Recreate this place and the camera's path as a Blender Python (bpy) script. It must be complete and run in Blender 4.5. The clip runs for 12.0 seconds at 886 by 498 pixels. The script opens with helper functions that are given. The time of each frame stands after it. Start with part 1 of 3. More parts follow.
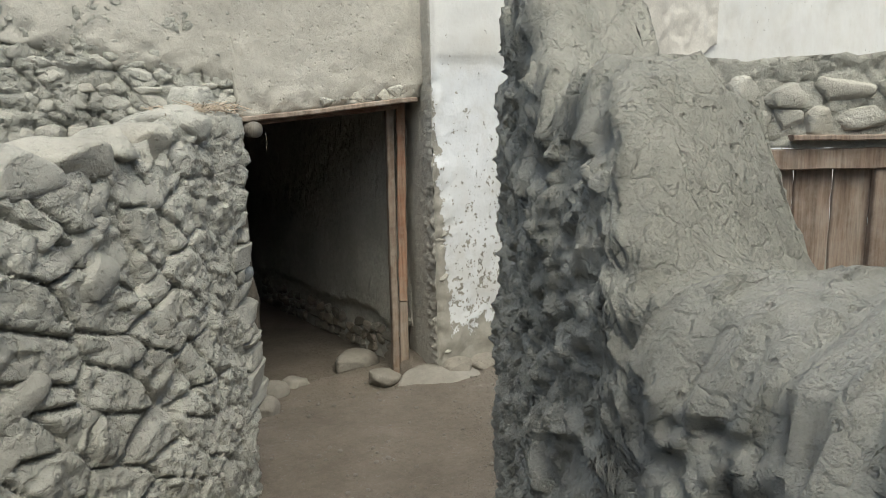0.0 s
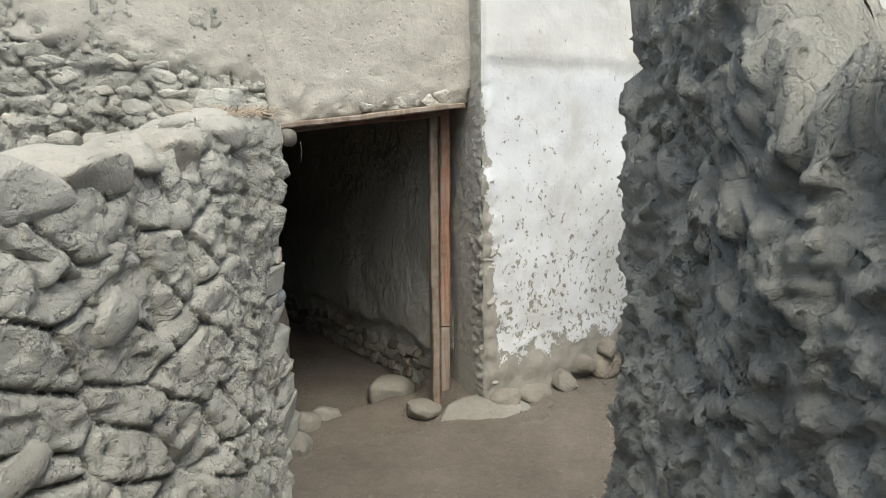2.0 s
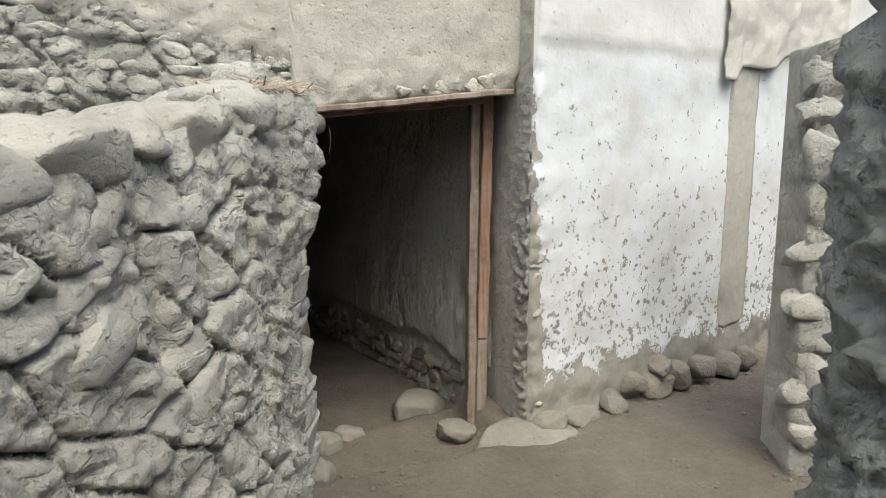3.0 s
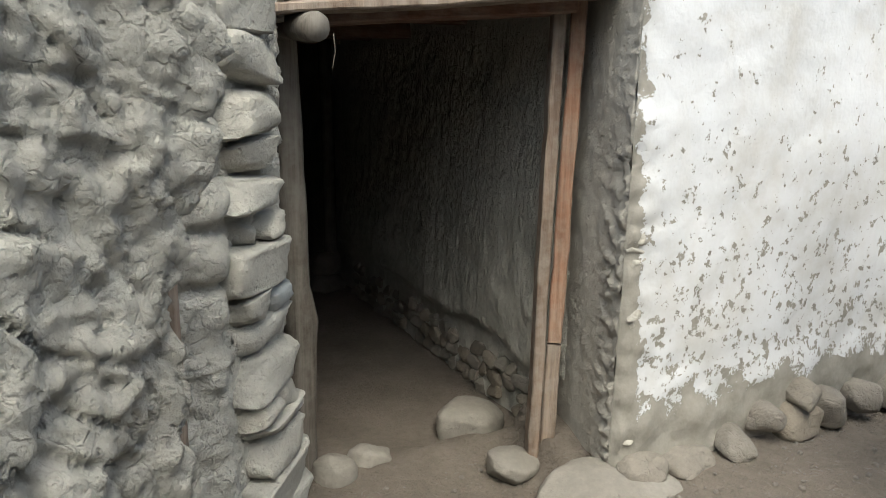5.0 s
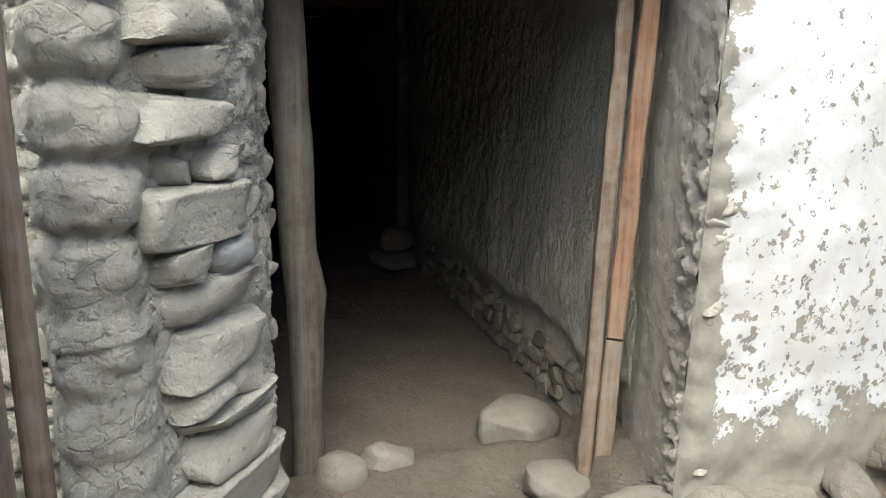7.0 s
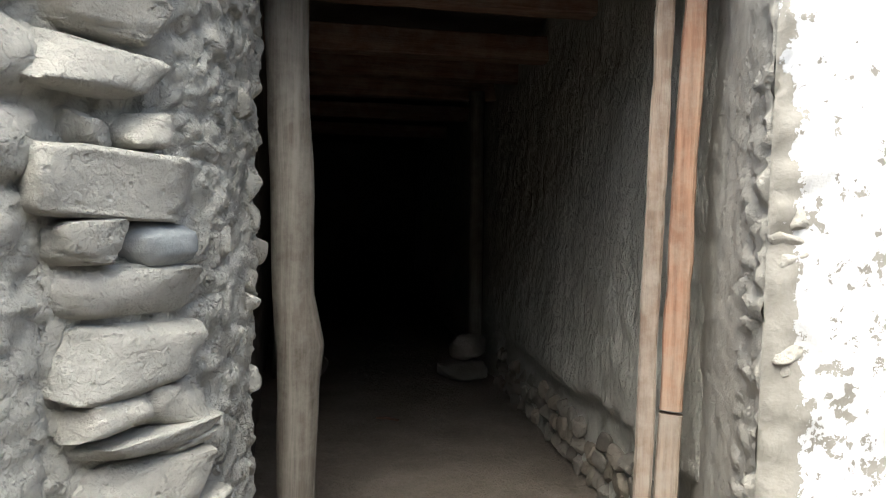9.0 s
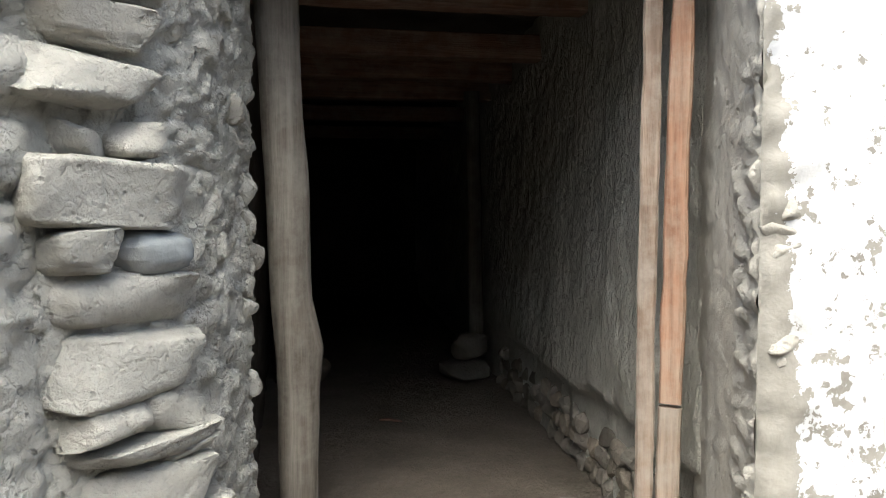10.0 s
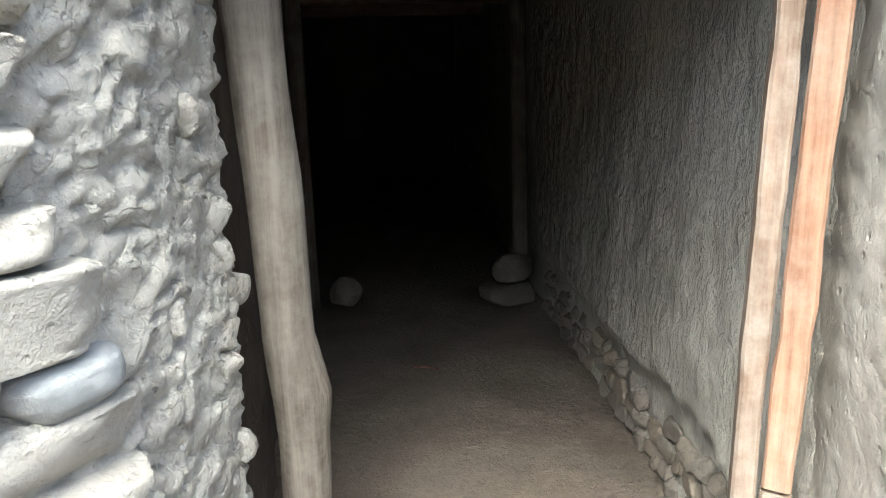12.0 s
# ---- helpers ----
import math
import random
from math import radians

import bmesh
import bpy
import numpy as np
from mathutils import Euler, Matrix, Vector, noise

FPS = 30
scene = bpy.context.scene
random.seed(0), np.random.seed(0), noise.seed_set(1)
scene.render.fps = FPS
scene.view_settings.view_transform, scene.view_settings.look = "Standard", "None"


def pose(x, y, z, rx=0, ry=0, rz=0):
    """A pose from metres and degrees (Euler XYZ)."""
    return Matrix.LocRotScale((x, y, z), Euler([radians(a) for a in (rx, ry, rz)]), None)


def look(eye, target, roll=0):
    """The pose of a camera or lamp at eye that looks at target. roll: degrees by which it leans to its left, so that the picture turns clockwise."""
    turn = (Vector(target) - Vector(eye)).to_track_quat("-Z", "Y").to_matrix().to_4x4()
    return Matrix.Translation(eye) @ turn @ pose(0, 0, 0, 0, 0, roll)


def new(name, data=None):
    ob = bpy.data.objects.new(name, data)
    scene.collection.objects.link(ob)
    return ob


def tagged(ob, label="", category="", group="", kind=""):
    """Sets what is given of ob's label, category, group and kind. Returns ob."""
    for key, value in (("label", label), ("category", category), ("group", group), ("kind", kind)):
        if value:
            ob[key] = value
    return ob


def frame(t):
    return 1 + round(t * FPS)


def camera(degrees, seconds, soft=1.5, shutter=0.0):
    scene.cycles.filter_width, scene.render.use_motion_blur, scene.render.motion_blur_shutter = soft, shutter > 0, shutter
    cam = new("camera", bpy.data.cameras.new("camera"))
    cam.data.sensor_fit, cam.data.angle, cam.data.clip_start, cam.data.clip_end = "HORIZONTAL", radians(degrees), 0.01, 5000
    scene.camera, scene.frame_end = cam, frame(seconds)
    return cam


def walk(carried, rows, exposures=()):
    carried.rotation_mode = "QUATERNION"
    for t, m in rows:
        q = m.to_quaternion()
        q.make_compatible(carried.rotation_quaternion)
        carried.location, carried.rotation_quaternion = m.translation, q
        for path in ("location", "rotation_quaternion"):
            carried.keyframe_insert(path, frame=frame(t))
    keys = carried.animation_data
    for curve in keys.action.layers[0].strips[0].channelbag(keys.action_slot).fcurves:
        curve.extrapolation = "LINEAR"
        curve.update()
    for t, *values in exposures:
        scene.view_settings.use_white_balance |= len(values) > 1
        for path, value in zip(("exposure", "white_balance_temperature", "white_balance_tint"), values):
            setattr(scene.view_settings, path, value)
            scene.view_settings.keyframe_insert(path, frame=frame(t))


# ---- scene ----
cam = camera(62.0, 12.0, 0.9)
PATH = [
    (0, (-2.769, -3.876, 1.744), (-1.52, -2.354, 1.393), -1.3),
    (0.5, (-2.869, -3.646, 1.764), (-1.624, -2.114, 1.445), -0.3),
    (1, (-2.921, -3.555, 1.76), (-1.645, -2.05, 1.436), -1.0),
    (1.5, (-2.77, -3.522, 1.754), (-1.505, -2.008, 1.429), -1.0),
    (2, (-2.646, -3.435, 1.74), (-1.426, -1.884, 1.414), -1.0),
    (2.5, (-2.588, -3.197, 1.711), (-1.38, -1.636, 1.388), -0.8),
    (2.7, (-2.559, -3.101, 1.711), (-1.346, -1.546, 1.381), -0.3),
    (4.3, (-2.037, -2.482, 1.554), (-0.919, -0.86, 1.206), 1.6),
    (4.5, (-1.946, -2.392, 1.548), (-0.855, -0.756, 1.184), 1.3),
    (5, (-1.746, -2.219, 1.542), (-0.77, -0.528, 1.108), 1.4),
    (5.5, (-1.63, -2.075, 1.516), (-0.675, -0.394, 1.007), 2.0),
    (6, (-1.535, -2.03, 1.495), (-0.584, -0.347, 0.98), 2.1),
    (6.5, (-1.414, -1.99, 1.455), (-0.578, -0.247, 0.94), 1.3),
    (6.7, (-1.359, -1.966, 1.437), (-0.584, -0.196, 0.922), 1.4),
    (8.3, (-0.938, -1.708, 1.002), (-0.541, 0.246, 0.857), 3.5),
    (8.5, (-0.925, -1.716, 1.011), (-0.53, 0.241, 0.886), 3.3),
    (9, (-0.899, -1.72, 1.018), (-0.508, 0.24, 0.938), 1.8),
    (9.5, (-0.881, -1.724, 1.017), (-0.492, 0.236, 0.938), 0.2),
    (10, (-0.887, -1.73, 1.017), (-0.499, 0.231, 0.939), 0.2),
    (10.5, (-0.893, -1.723, 1.012), (-0.505, 0.237, 0.931), 0.2),
    (11, (-0.907, -1.66, 0.991), (-0.52, 0.3, 0.908), -0.0),
    (11.5, (-0.866, -1.512, 1.193), (-0.537, 0.431, 0.853), -1.7),
    (12, (-0.776, -1.215, 1.355), (-0.51, 0.709, 0.881), -0.8),
]
EXPOSURES = [(0, 0.03, 6250, -2), (2.5, 0.3, 6150, 0), (4.5, 0.42, 6200, 0), (6.5, 0.65, 6150, 1), (8.5, 1.18, 6050, 2), (10.8, 1.26, 6050, 2), (11.5, 1.58, 6000, 1), (12, 2.3, 5950, 1)]
walk(cam, [(t, look(eye, target, roll)) for t, eye, target, roll in PATH], EXPOSURES)

# ---- world and light ----
world = bpy.data.worlds.new("sky")
scene.world = world
world.use_nodes = True
wt = world.node_tree
sky = wt.nodes.new("ShaderNodeTexSky")
sky.sky_type = "NISHITA"
sky.sun_disc = False
SUN_ELEVATION, SUN_TURN = radians(58), radians(203)
sky.sun_elevation, sky.sun_rotation = SUN_ELEVATION, SUN_TURN
sky.air_density, sky.dust_density, sky.ozone_density = 0.7, 6.0, 0.2
wt.nodes["Background"].inputs["Strength"].default_value = 0.23
wt.links.new(sky.outputs["Color"], wt.nodes["Background"].inputs["Color"])
sun_data = bpy.data.lights.new("sun", "SUN")
sun_data.energy, sun_data.angle, sun_data.color = 0.95, radians(45), (1.0, 0.95, 0.88)
sun = new("sun", sun_data)
sun.matrix_world = look((0, 0, 8), (-math.sin(SUN_TURN) * math.cos(SUN_ELEVATION), -math.cos(SUN_TURN) * math.cos(SUN_ELEVATION), 8 - math.sin(SUN_ELEVATION)))


# ---- materials ----
def material(name):
    m = bpy.data.materials.new(name)
    m.use_nodes = True
    return m, m.node_tree.nodes, m.node_tree.links, m.node_tree.nodes["Principled BSDF"]


def noise_at(nodes, links, coords, scale, detail=6.0, rough=0.6, stretch=None):
    n = nodes.new("ShaderNodeTexNoise")
    n.inputs["Scale"].default_value = scale
    n.inputs["Detail"].default_value = detail
    n.inputs["Roughness"].default_value = rough
    if stretch:
        mp = nodes.new("ShaderNodeMapping")
        mp.inputs["Scale"].default_value = stretch
        links.new(coords, mp.inputs["Vector"])
        links.new(mp.outputs["Vector"], n.inputs["Vector"])
    else:
        links.new(coords, n.inputs["Vector"])
    return n.outputs["Fac"]


def ramp(nodes, links, fac, stops):
    r = nodes.new("ShaderNodeValToRGB")
    while len(r.color_ramp.elements) < len(stops):
        r.color_ramp.elements.new(0.5)
    for e, (p, c) in zip(r.color_ramp.elements, stops):
        e.position, e.color = p, (*c, 1.0) if len(c) == 3 else c
    links.new(fac, r.inputs["Fac"])
    return r.outputs["Color"]


def mixed(nodes, links, fac, a, b, mode="MIX"):
    m = nodes.new("ShaderNodeMix")
    m.data_type, m.blend_type = "RGBA", mode
    for value, socket in ((fac, m.inputs["Factor"]), (a, m.inputs["A"]), (b, m.inputs["B"])):
        if isinstance(value, (int, float)):
            socket.default_value = value
        elif isinstance(value, tuple):
            socket.default_value = (*value, 1.0)
        else:
            links.new(value, socket)
    return m.outputs["Result"]


def calc(nodes, links, op, a, b=0.0, c=0.0):
    m = nodes.new("ShaderNodeMath")
    m.operation = op
    for value, socket in zip((a, b, c), m.inputs):
        if isinstance(value, (int, float)):
            socket.default_value = value
        else:
            links.new(value, socket)
    return m.outputs[0]


def bump(nodes, links, bsdf, heights):
    """heights: pairs of a height socket and its depth in metres."""
    last = None
    for h, d in heights:
        b = nodes.new("ShaderNodeBump")
        b.inputs["Strength"].default_value = 1.0
        b.inputs["Distance"].default_value = d
        links.new(h, b.inputs["Height"])
        if last:
            links.new(last, b.inputs["Normal"])
        last = b.outputs["Normal"]
    links.new(last, bsdf.inputs["Normal"])


def earth(name, dark, mid, light, grain=60.0, lump=9.0, depth=0.012, pits=0.004, rough=0.95, random_tint=0.0, streak=None, flakes=0.0, speckle=0.3, fine_depth=0.0012, cracks=0.0):
    """Dry mud, clay plaster, dust and stone: two scales of colour, lumps, pits and grain."""
    m, n, l, b = material(name)
    co = n.new("ShaderNodeNewGeometry").outputs["Position"]
    big = noise_at(n, l, co, lump * 0.35, 4)
    small = noise_at(n, l, co, grain * 0.5, 8, 0.7)
    col = ramp(n, l, big, [(0.25, dark), (0.52, mid), (0.78, light)])
    col = mixed(n, l, speckle, col, ramp(n, l, small, [(0.3, (0.55, 0.55, 0.55)), (0.7, (1.28, 1.27, 1.25))]), "MULTIPLY")
    if random_tint:
        info = n.new("ShaderNodeObjectInfo").outputs["Random"]
        tint = ramp(n, l, info, [(0.0, (0.84, 0.86, 0.86)), (0.35, (1.0, 1.0, 1.0)), (0.7, (1.08, 1.06, 1.02)), (1.0, (1.12, 1.05, 0.95))])
        col = mixed(n, l, random_tint, col, tint, "MULTIPLY")
    l.new(col, b.inputs["Base Color"])
    b.inputs["Roughness"].default_value = rough
    b.inputs["Specular IOR Level"].default_value = 0.2
    lumps = noise_at(n, l, co, lump, 5, 0.55, streak)
    mids = noise_at(n, l, co, lump * 4.5, 6, 0.65, streak)
    fine = noise_at(n, l, co, grain * 4, 4, 0.7)
    v = n.new("ShaderNodeTexVoronoi")
    v.inputs["Scale"].default_value = grain * 0.55
    l.new(co, v.inputs["Vector"])
    pit = ramp(n, l, v.outputs["Distance"], [(0.05, (0, 0, 0)), (0.22, (1, 1, 1))])
    flaked = n.new("ShaderNodeTexNoise")
    flaked.noise_type = "RIDGED_MULTIFRACTAL"
    for key, value in (("Scale", lump * 1.6), ("Detail", 5.0), ("Roughness", 0.6)):
        flaked.inputs[key].default_value = value
    l.new(co, flaked.inputs["Vector"])
    spread = ramp(n, l, noise_at(n, l, co, lump * 0.8, 3), [(0.4, (0, 0, 0)), (0.6, (1, 1, 1))])
    chips = calc(n, l, "MULTIPLY", flaked.outputs["Fac"], spread)
    push = n.new("ShaderNodeVectorMath")
    push.operation = "MULTIPLY_ADD"
    warp = n.new("ShaderNodeTexNoise")
    warp.inputs["Scale"].default_value = lump * 2.0
    l.new(co, warp.inputs["Vector"])
    l.new(warp.outputs["Color"], push.inputs[0])
    push.inputs[1].default_value = (0.09, 0.09, 0.09)
    l.new(co, push.inputs[2])
    cells = n.new("ShaderNodeTexVoronoi")
    cells.feature = "DISTANCE_TO_EDGE"
    cells.inputs["Scale"].default_value = lump * 1.7
    l.new(push.outputs[0], cells.inputs["Vector"])
    crack = ramp(n, l, cells.outputs["Distance"], [(0.0, (0, 0, 0)), (0.10, (1, 1, 1))])
    shard = n.new("ShaderNodeTexVoronoi")
    shard.inputs["Scale"].default_value = lump * 4.5
    l.new(push.outputs[0], shard.inputs["Vector"])
    bump(n, l, b, [(lumps, depth), (mids, depth * 0.7), (chips, flakes), (crack, cracks), (shard.outputs["Color"], cracks * 0.6), (pit, pits), (fine, fine_depth)])
    return m


MUD = earth("mud_rubble", (0.30, 0.295, 0.262), (0.42, 0.415, 0.37), (0.51, 0.50, 0.447), lump=10, depth=0.022, pits=0.009, flakes=0.009, cracks=0.003, speckle=0.3, fine_depth=0.004)
PALE_MUD = earth("pale_mud_rubble", (0.37, 0.363, 0.325), (0.505, 0.497, 0.448), (0.585, 0.575, 0.52), lump=10, depth=0.022, pits=0.009, flakes=0.010, cracks=0.0035, speckle=0.3, fine_depth=0.004)
STONE = earth("mud_coated_stone", (0.34, 0.333, 0.298), (0.455, 0.446, 0.402), (0.53, 0.52, 0.47), lump=10, depth=0.018, pits=0.005, random_tint=0.3, flakes=0.004, fine_depth=0.003, cracks=0.0012, speckle=0.2)
PLASTER = earth("clay_plaster", (0.35, 0.332, 0.29), (0.43, 0.412, 0.365), (0.49, 0.472, 0.425), grain=45, lump=6, depth=0.012, pits=0.004, flakes=0.002, cracks=0.0008, fine_depth=0.0025)
CORRIDOR_MUD = earth("corridor_plaster", (0.36, 0.353, 0.312), (0.455, 0.448, 0.402), (0.53, 0.522, 0.47), lump=9, depth=0.04, pits=0.003, streak=(1.0, 1.0, 0.45), flakes=0.002, cracks=0.0012)
# passage earth coloured near black: the shade of its depth is painted in
SHADE_EARTH = earth("shade_darkened_earth", (0.07, 0.06, 0.05), (0.11, 0.098, 0.085), (0.16, 0.145, 0.125), lump=7, depth=0.03, pits=0.003)
DUST = earth("dusty_ground", (0.15, 0.13, 0.107), (0.195, 0.17, 0.142), (0.24, 0.212, 0.18), grain=70, lump=9, depth=0.03, pits=0.005, flakes=0.002, cracks=0.003, fine_depth=0.003)
PALE_STONE = earth("dusty_boulder", (0.20, 0.185, 0.162), (0.25, 0.233, 0.205), (0.30, 0.282, 0.252), lump=7, depth=0.012, pits=0.002, fine_depth=0.002)
BASE_STONE = earth("dusty_field_stone", (0.17, 0.155, 0.133), (0.225, 0.207, 0.18), (0.28, 0.26, 0.23), lump=9, depth=0.012, pits=0.002, random_tint=0.8, flakes=0.001, cracks=0.002)
BLUE_STONE = earth("blue_grey_stone", (0.20, 0.225, 0.235), (0.29, 0.31, 0.315), (0.42, 0.425, 0.41), lump=20, depth=0.004, pits=0.001, rough=0.7)


def wood(name, dark, mid, light, along="Z", dust=0.35, dust_colour=(0.40, 0.375, 0.335)):
    m, n, l, b = material(name)
    co = n.new("ShaderNodeTexCoord").outputs["Object"]
    st = {"Z": (1, 1, 0.06), "X": (0.06, 1, 1), "Y": (1, 0.06, 1)}[along]
    fibre = noise_at(n, l, co, 70, 6, 0.65, st)
    band = noise_at(n, l, co, 14, 4, 0.6, st)
    col = ramp(n, l, band, [(0.3, dark), (0.5, mid), (0.7, light)])
    col = mixed(n, l, 0.6, col, ramp(n, l, fibre, [(0.35, (0.5, 0.48, 0.45)), (0.6, (1.2, 1.2, 1.2))]), "MULTIPLY")
    patch = ramp(n, l, noise_at(n, l, co, 9, 6, 0.7), [(0.42, (0, 0, 0)), (0.66, (1, 1, 1))])
    col = mixed(n, l, calc(n, l, "MULTIPLY", patch, dust), col, dust_colour)
    l.new(col, b.inputs["Base Color"])
    b.inputs["Roughness"].default_value = 0.8
    b.inputs["Specular IOR Level"].default_value = 0.25
    bump(n, l, b, [(band, 0.004), (fibre, 0.004)])
    return m


POST_WOOD = wood("post_wood", (0.14, 0.10, 0.075), (0.22, 0.165, 0.125), (0.30, 0.24, 0.19), dust=0.6, dust_colour=(0.33, 0.30, 0.26))
RED_WOOD = wood("reddish_board", (0.19, 0.10, 0.065), (0.28, 0.16, 0.105), (0.33, 0.225, 0.16), dust=0.5, dust_colour=(0.35, 0.30, 0.24))
LOG_WOOD = wood("weathered_log", (0.075, 0.064, 0.053), (0.128, 0.113, 0.095), (0.18, 0.164, 0.143), dust=0.5, dust_colour=(0.24, 0.228, 0.20))
BEAM_WOOD = wood("dark_beam_wood", (0.10, 0.055, 0.04), (0.17, 0.095, 0.065), (0.24, 0.15, 0.11), along="X", dust=0.25)
GATE_WOOD = wood("gate_wood", (0.14, 0.10, 0.075), (0.24, 0.18, 0.14), (0.33, 0.27, 0.22), dust=0.3)


def whitewash():
    """Flaking white lime wash over clay: chips, a ragged lower and inner edge, stains."""
    m, n, l, b = material("flaking_whitewash")
    tc = n.new("ShaderNodeTexCoord")
    co = tc.outputs["Object"]
    xyz = n.new("ShaderNodeSeparateXYZ")
    l.new(co, xyz.inputs[0])
    x, z = xyz.outputs["X"], xyz.outputs["Z"]
    edge_noise = noise_at(n, l, co, 7, 8, 0.7)
    fine_edge = noise_at(n, l, co, 30, 6, 0.7)
    wob = calc(n, l, "ADD", calc(n, l, "MULTIPLY", calc(n, l, "SUBTRACT", edge_noise, 0.5), 0.5), calc(n, l, "MULTIPLY", calc(n, l, "SUBTRACT", fine_edge, 0.5), 0.14))
    # painted above the base band and to the one side of the corner
    low = calc(n, l, "ADD", calc(n, l, "SUBTRACT", z, 0.42), wob)
    side = calc(n, l, "ADD", calc(n, l, "SUBTRACT", x, calc(n, l, "MULTIPLY_ADD", z, -0.065, 0.15)), calc(n, l, "MULTIPLY", wob, 0.35))
    inside = calc(n, l, "MINIMUM", low, side)
    painted = calc(n, l, "GREATER_THAN", inside, 0.0)
    # chips, more of them low down
    chip_a = noise_at(n, l, co, 30, 6, 0.66)
    chip_b = noise_at(n, l, co, 12, 5, 0.6)
    amount = n.new("ShaderNodeMapRange")
    for key, value in (("From Min", 0.5), ("From Max", 2.2), ("To Min", 0.565), ("To Max", 0.71)):
        amount.inputs[key].default_value = value
    l.new(z, amount.inputs["Value"])
    thresh = calc(n, l, "SUBTRACT", amount.outputs["Result"], calc(n, l, "MULTIPLY", calc(n, l, "SUBTRACT", chip_b, 0.5), 0.55))
    chip = calc(n, l, "GREATER_THAN", chip_a, thresh)
    paint = calc(n, l, "MULTIPLY", painted, calc(n, l, "SUBTRACT", 1.0, chip))
    white = ramp(n, l, noise_at(n, l, co, 2.2, 6, 0.65), [(0.3, (0.51, 0.505, 0.485)), (0.5, (0.62, 0.632, 0.645)), (0.7, (0.68, 0.697, 0.72))])
    up = n.new("ShaderNodeMapRange")
    for key, value in (("From Min", 2.02), ("From Max", 2.12), ("To Min", 0.0), ("To Max", 0.55)):
        up.inputs[key].default_value = value
    l.new(z, up.inputs["Value"])
    white = mixed(n, l, up.outputs["Result"], white, (0.60, 0.58, 0.53))
    stain = ramp(n, l, noise_at(n, l, co, 5, 6, 0.7, (1, 1, 0.4)), [(0.5, (0, 0, 0)), (0.75, (1, 1, 1))])
    white = mixed(n, l, calc(n, l, "MULTIPLY", stain, 0.3), white, (0.52, 0.485, 0.43))
    clay = ramp(n, l, noise_at(n, l, co, 9, 8, 0.7), [(0.3, (0.22, 0.207, 0.18)), (0.7, (0.35, 0.333, 0.295))])
    l.new(mixed(n, l, paint, clay, white), b.inputs["Base Color"])
    b.inputs["Roughness"].default_value = 0.9
    b.inputs["Specular IOR Level"].default_value = 0.2
    bump(n, l, b, [(noise_at(n, l, co, 5, 5, 0.55), 0.008), (noise_at(n, l, co, 40, 6, 0.65), 0.003), (paint, 0.004)])
    return m


WHITEWASH = whitewash()


# ---- building helpers ----
def mesh_object(name, verts, faces, mat, parent=None, label="", smooth=True):
    me = bpy.data.meshes.new(name)
    me.from_pydata(verts, [], faces)
    me.materials.append(mat)
    if smooth:
        me.shade_smooth()
    ob = new(name, me)
    ob.parent = parent
    return tagged(ob, label)


def part(name, bm, mat, parent=None, label="", smooth=True):
    me = bpy.data.meshes.new(name)
    bmesh.ops.recalc_face_normals(bm, faces=bm.faces)
    bm.to_mesh(me)
    bm.free()
    me.materials.append(mat)
    if smooth:
        me.shade_smooth()
    ob = new(name, me)
    ob.parent = parent
    return tagged(ob, label)


def rough(x, y, z, scale, seed=0.0):
    """Uneven relief, about -1 to 1."""
    octaves = 5 if scale < 3 else 4 if scale < 6 else 3 if scale < 11 else 2 if scale < 20 else 1
    return noise.fractal(Vector((x * scale + seed, y * scale - seed, z * scale + 2 * seed)), 0.8, 2.1, octaves) * 0.9


def facet(x, y, z, scale, seed=0.0):
    """Broken faces: every cell is a small tilted plane, about -1 to 1."""
    w = 0.25 * noise.noise(Vector((x * scale * 1.5, y * scale * 1.5, z * scale * 1.5 + seed)))
    p = Vector((x * scale + seed + w, y * scale - w, z * scale * 1.2 + seed))
    c = noise.voronoi(p, distance_metric="DISTANCE")[1][0]
    r, t = noise.cell_vector(c * 7.3), noise.cell_vector(c * 3.1 + Vector((5, 9, 2)))
    return r.x - 0.5 + (p - c).dot(t - Vector((0.5, 0.5, 0.5))) * 1.6


def panel(name, p0, p1, bottom, top, thick, relief, step, mat, parent=None, label=""):
    """A wall from p0 to p1 whose face lies to the right of that way; bottom, top: heights by the distance s; relief(s, z): metres outwards."""
    p0, p1 = Vector((*p0, 0)), Vector((*p1, 0))
    length = (p1 - p0).length
    d = (p1 - p0) / length
    out = Vector((d.y, -d.x, 0))
    b0, t0 = bottom(length / 2), top(length / 2)
    nx, nz = max(2, int(length / step)), max(2, int((t0 - b0) / step))
    verts, faces = [], []
    for i in range(nx + 1):
        s = length * i / nx
        lo, hi = bottom(s), top(s)
        for k in range(nz + 1):
            z = lo + (hi - lo) * k / nz
            p = p0 + d * s + out * relief(s, z)
            verts.append((p.x, p.y, z))
    for i in range(nx):
        for k in range(nz):
            a = i * (nz + 1) + k
            faces.append((a, a + nz + 1, a + nz + 2, a + 1))
    ring = [i * (nz + 1) for i in range(nx + 1)] + [nx * (nz + 1) + k for k in range(1, nz + 1)] + [i * (nz + 1) + nz for i in range(nx - 1, -1, -1)] + [k for k in range(nz - 1, 0, -1)]
    base = len(verts)
    for r in ring:
        v = Vector(verts[r])
        f = (v - p0).dot(out)
        v -= out * (f + thick)
        verts.append(tuple(v))
    m = len(ring)
    for q in range(m):
        faces.append((ring[q], base + q, base + (q + 1) % m, ring[(q + 1) % m]))
    faces.append(tuple(range(base, base + m)))
    return mesh_object(name, verts, faces, mat, parent, label)


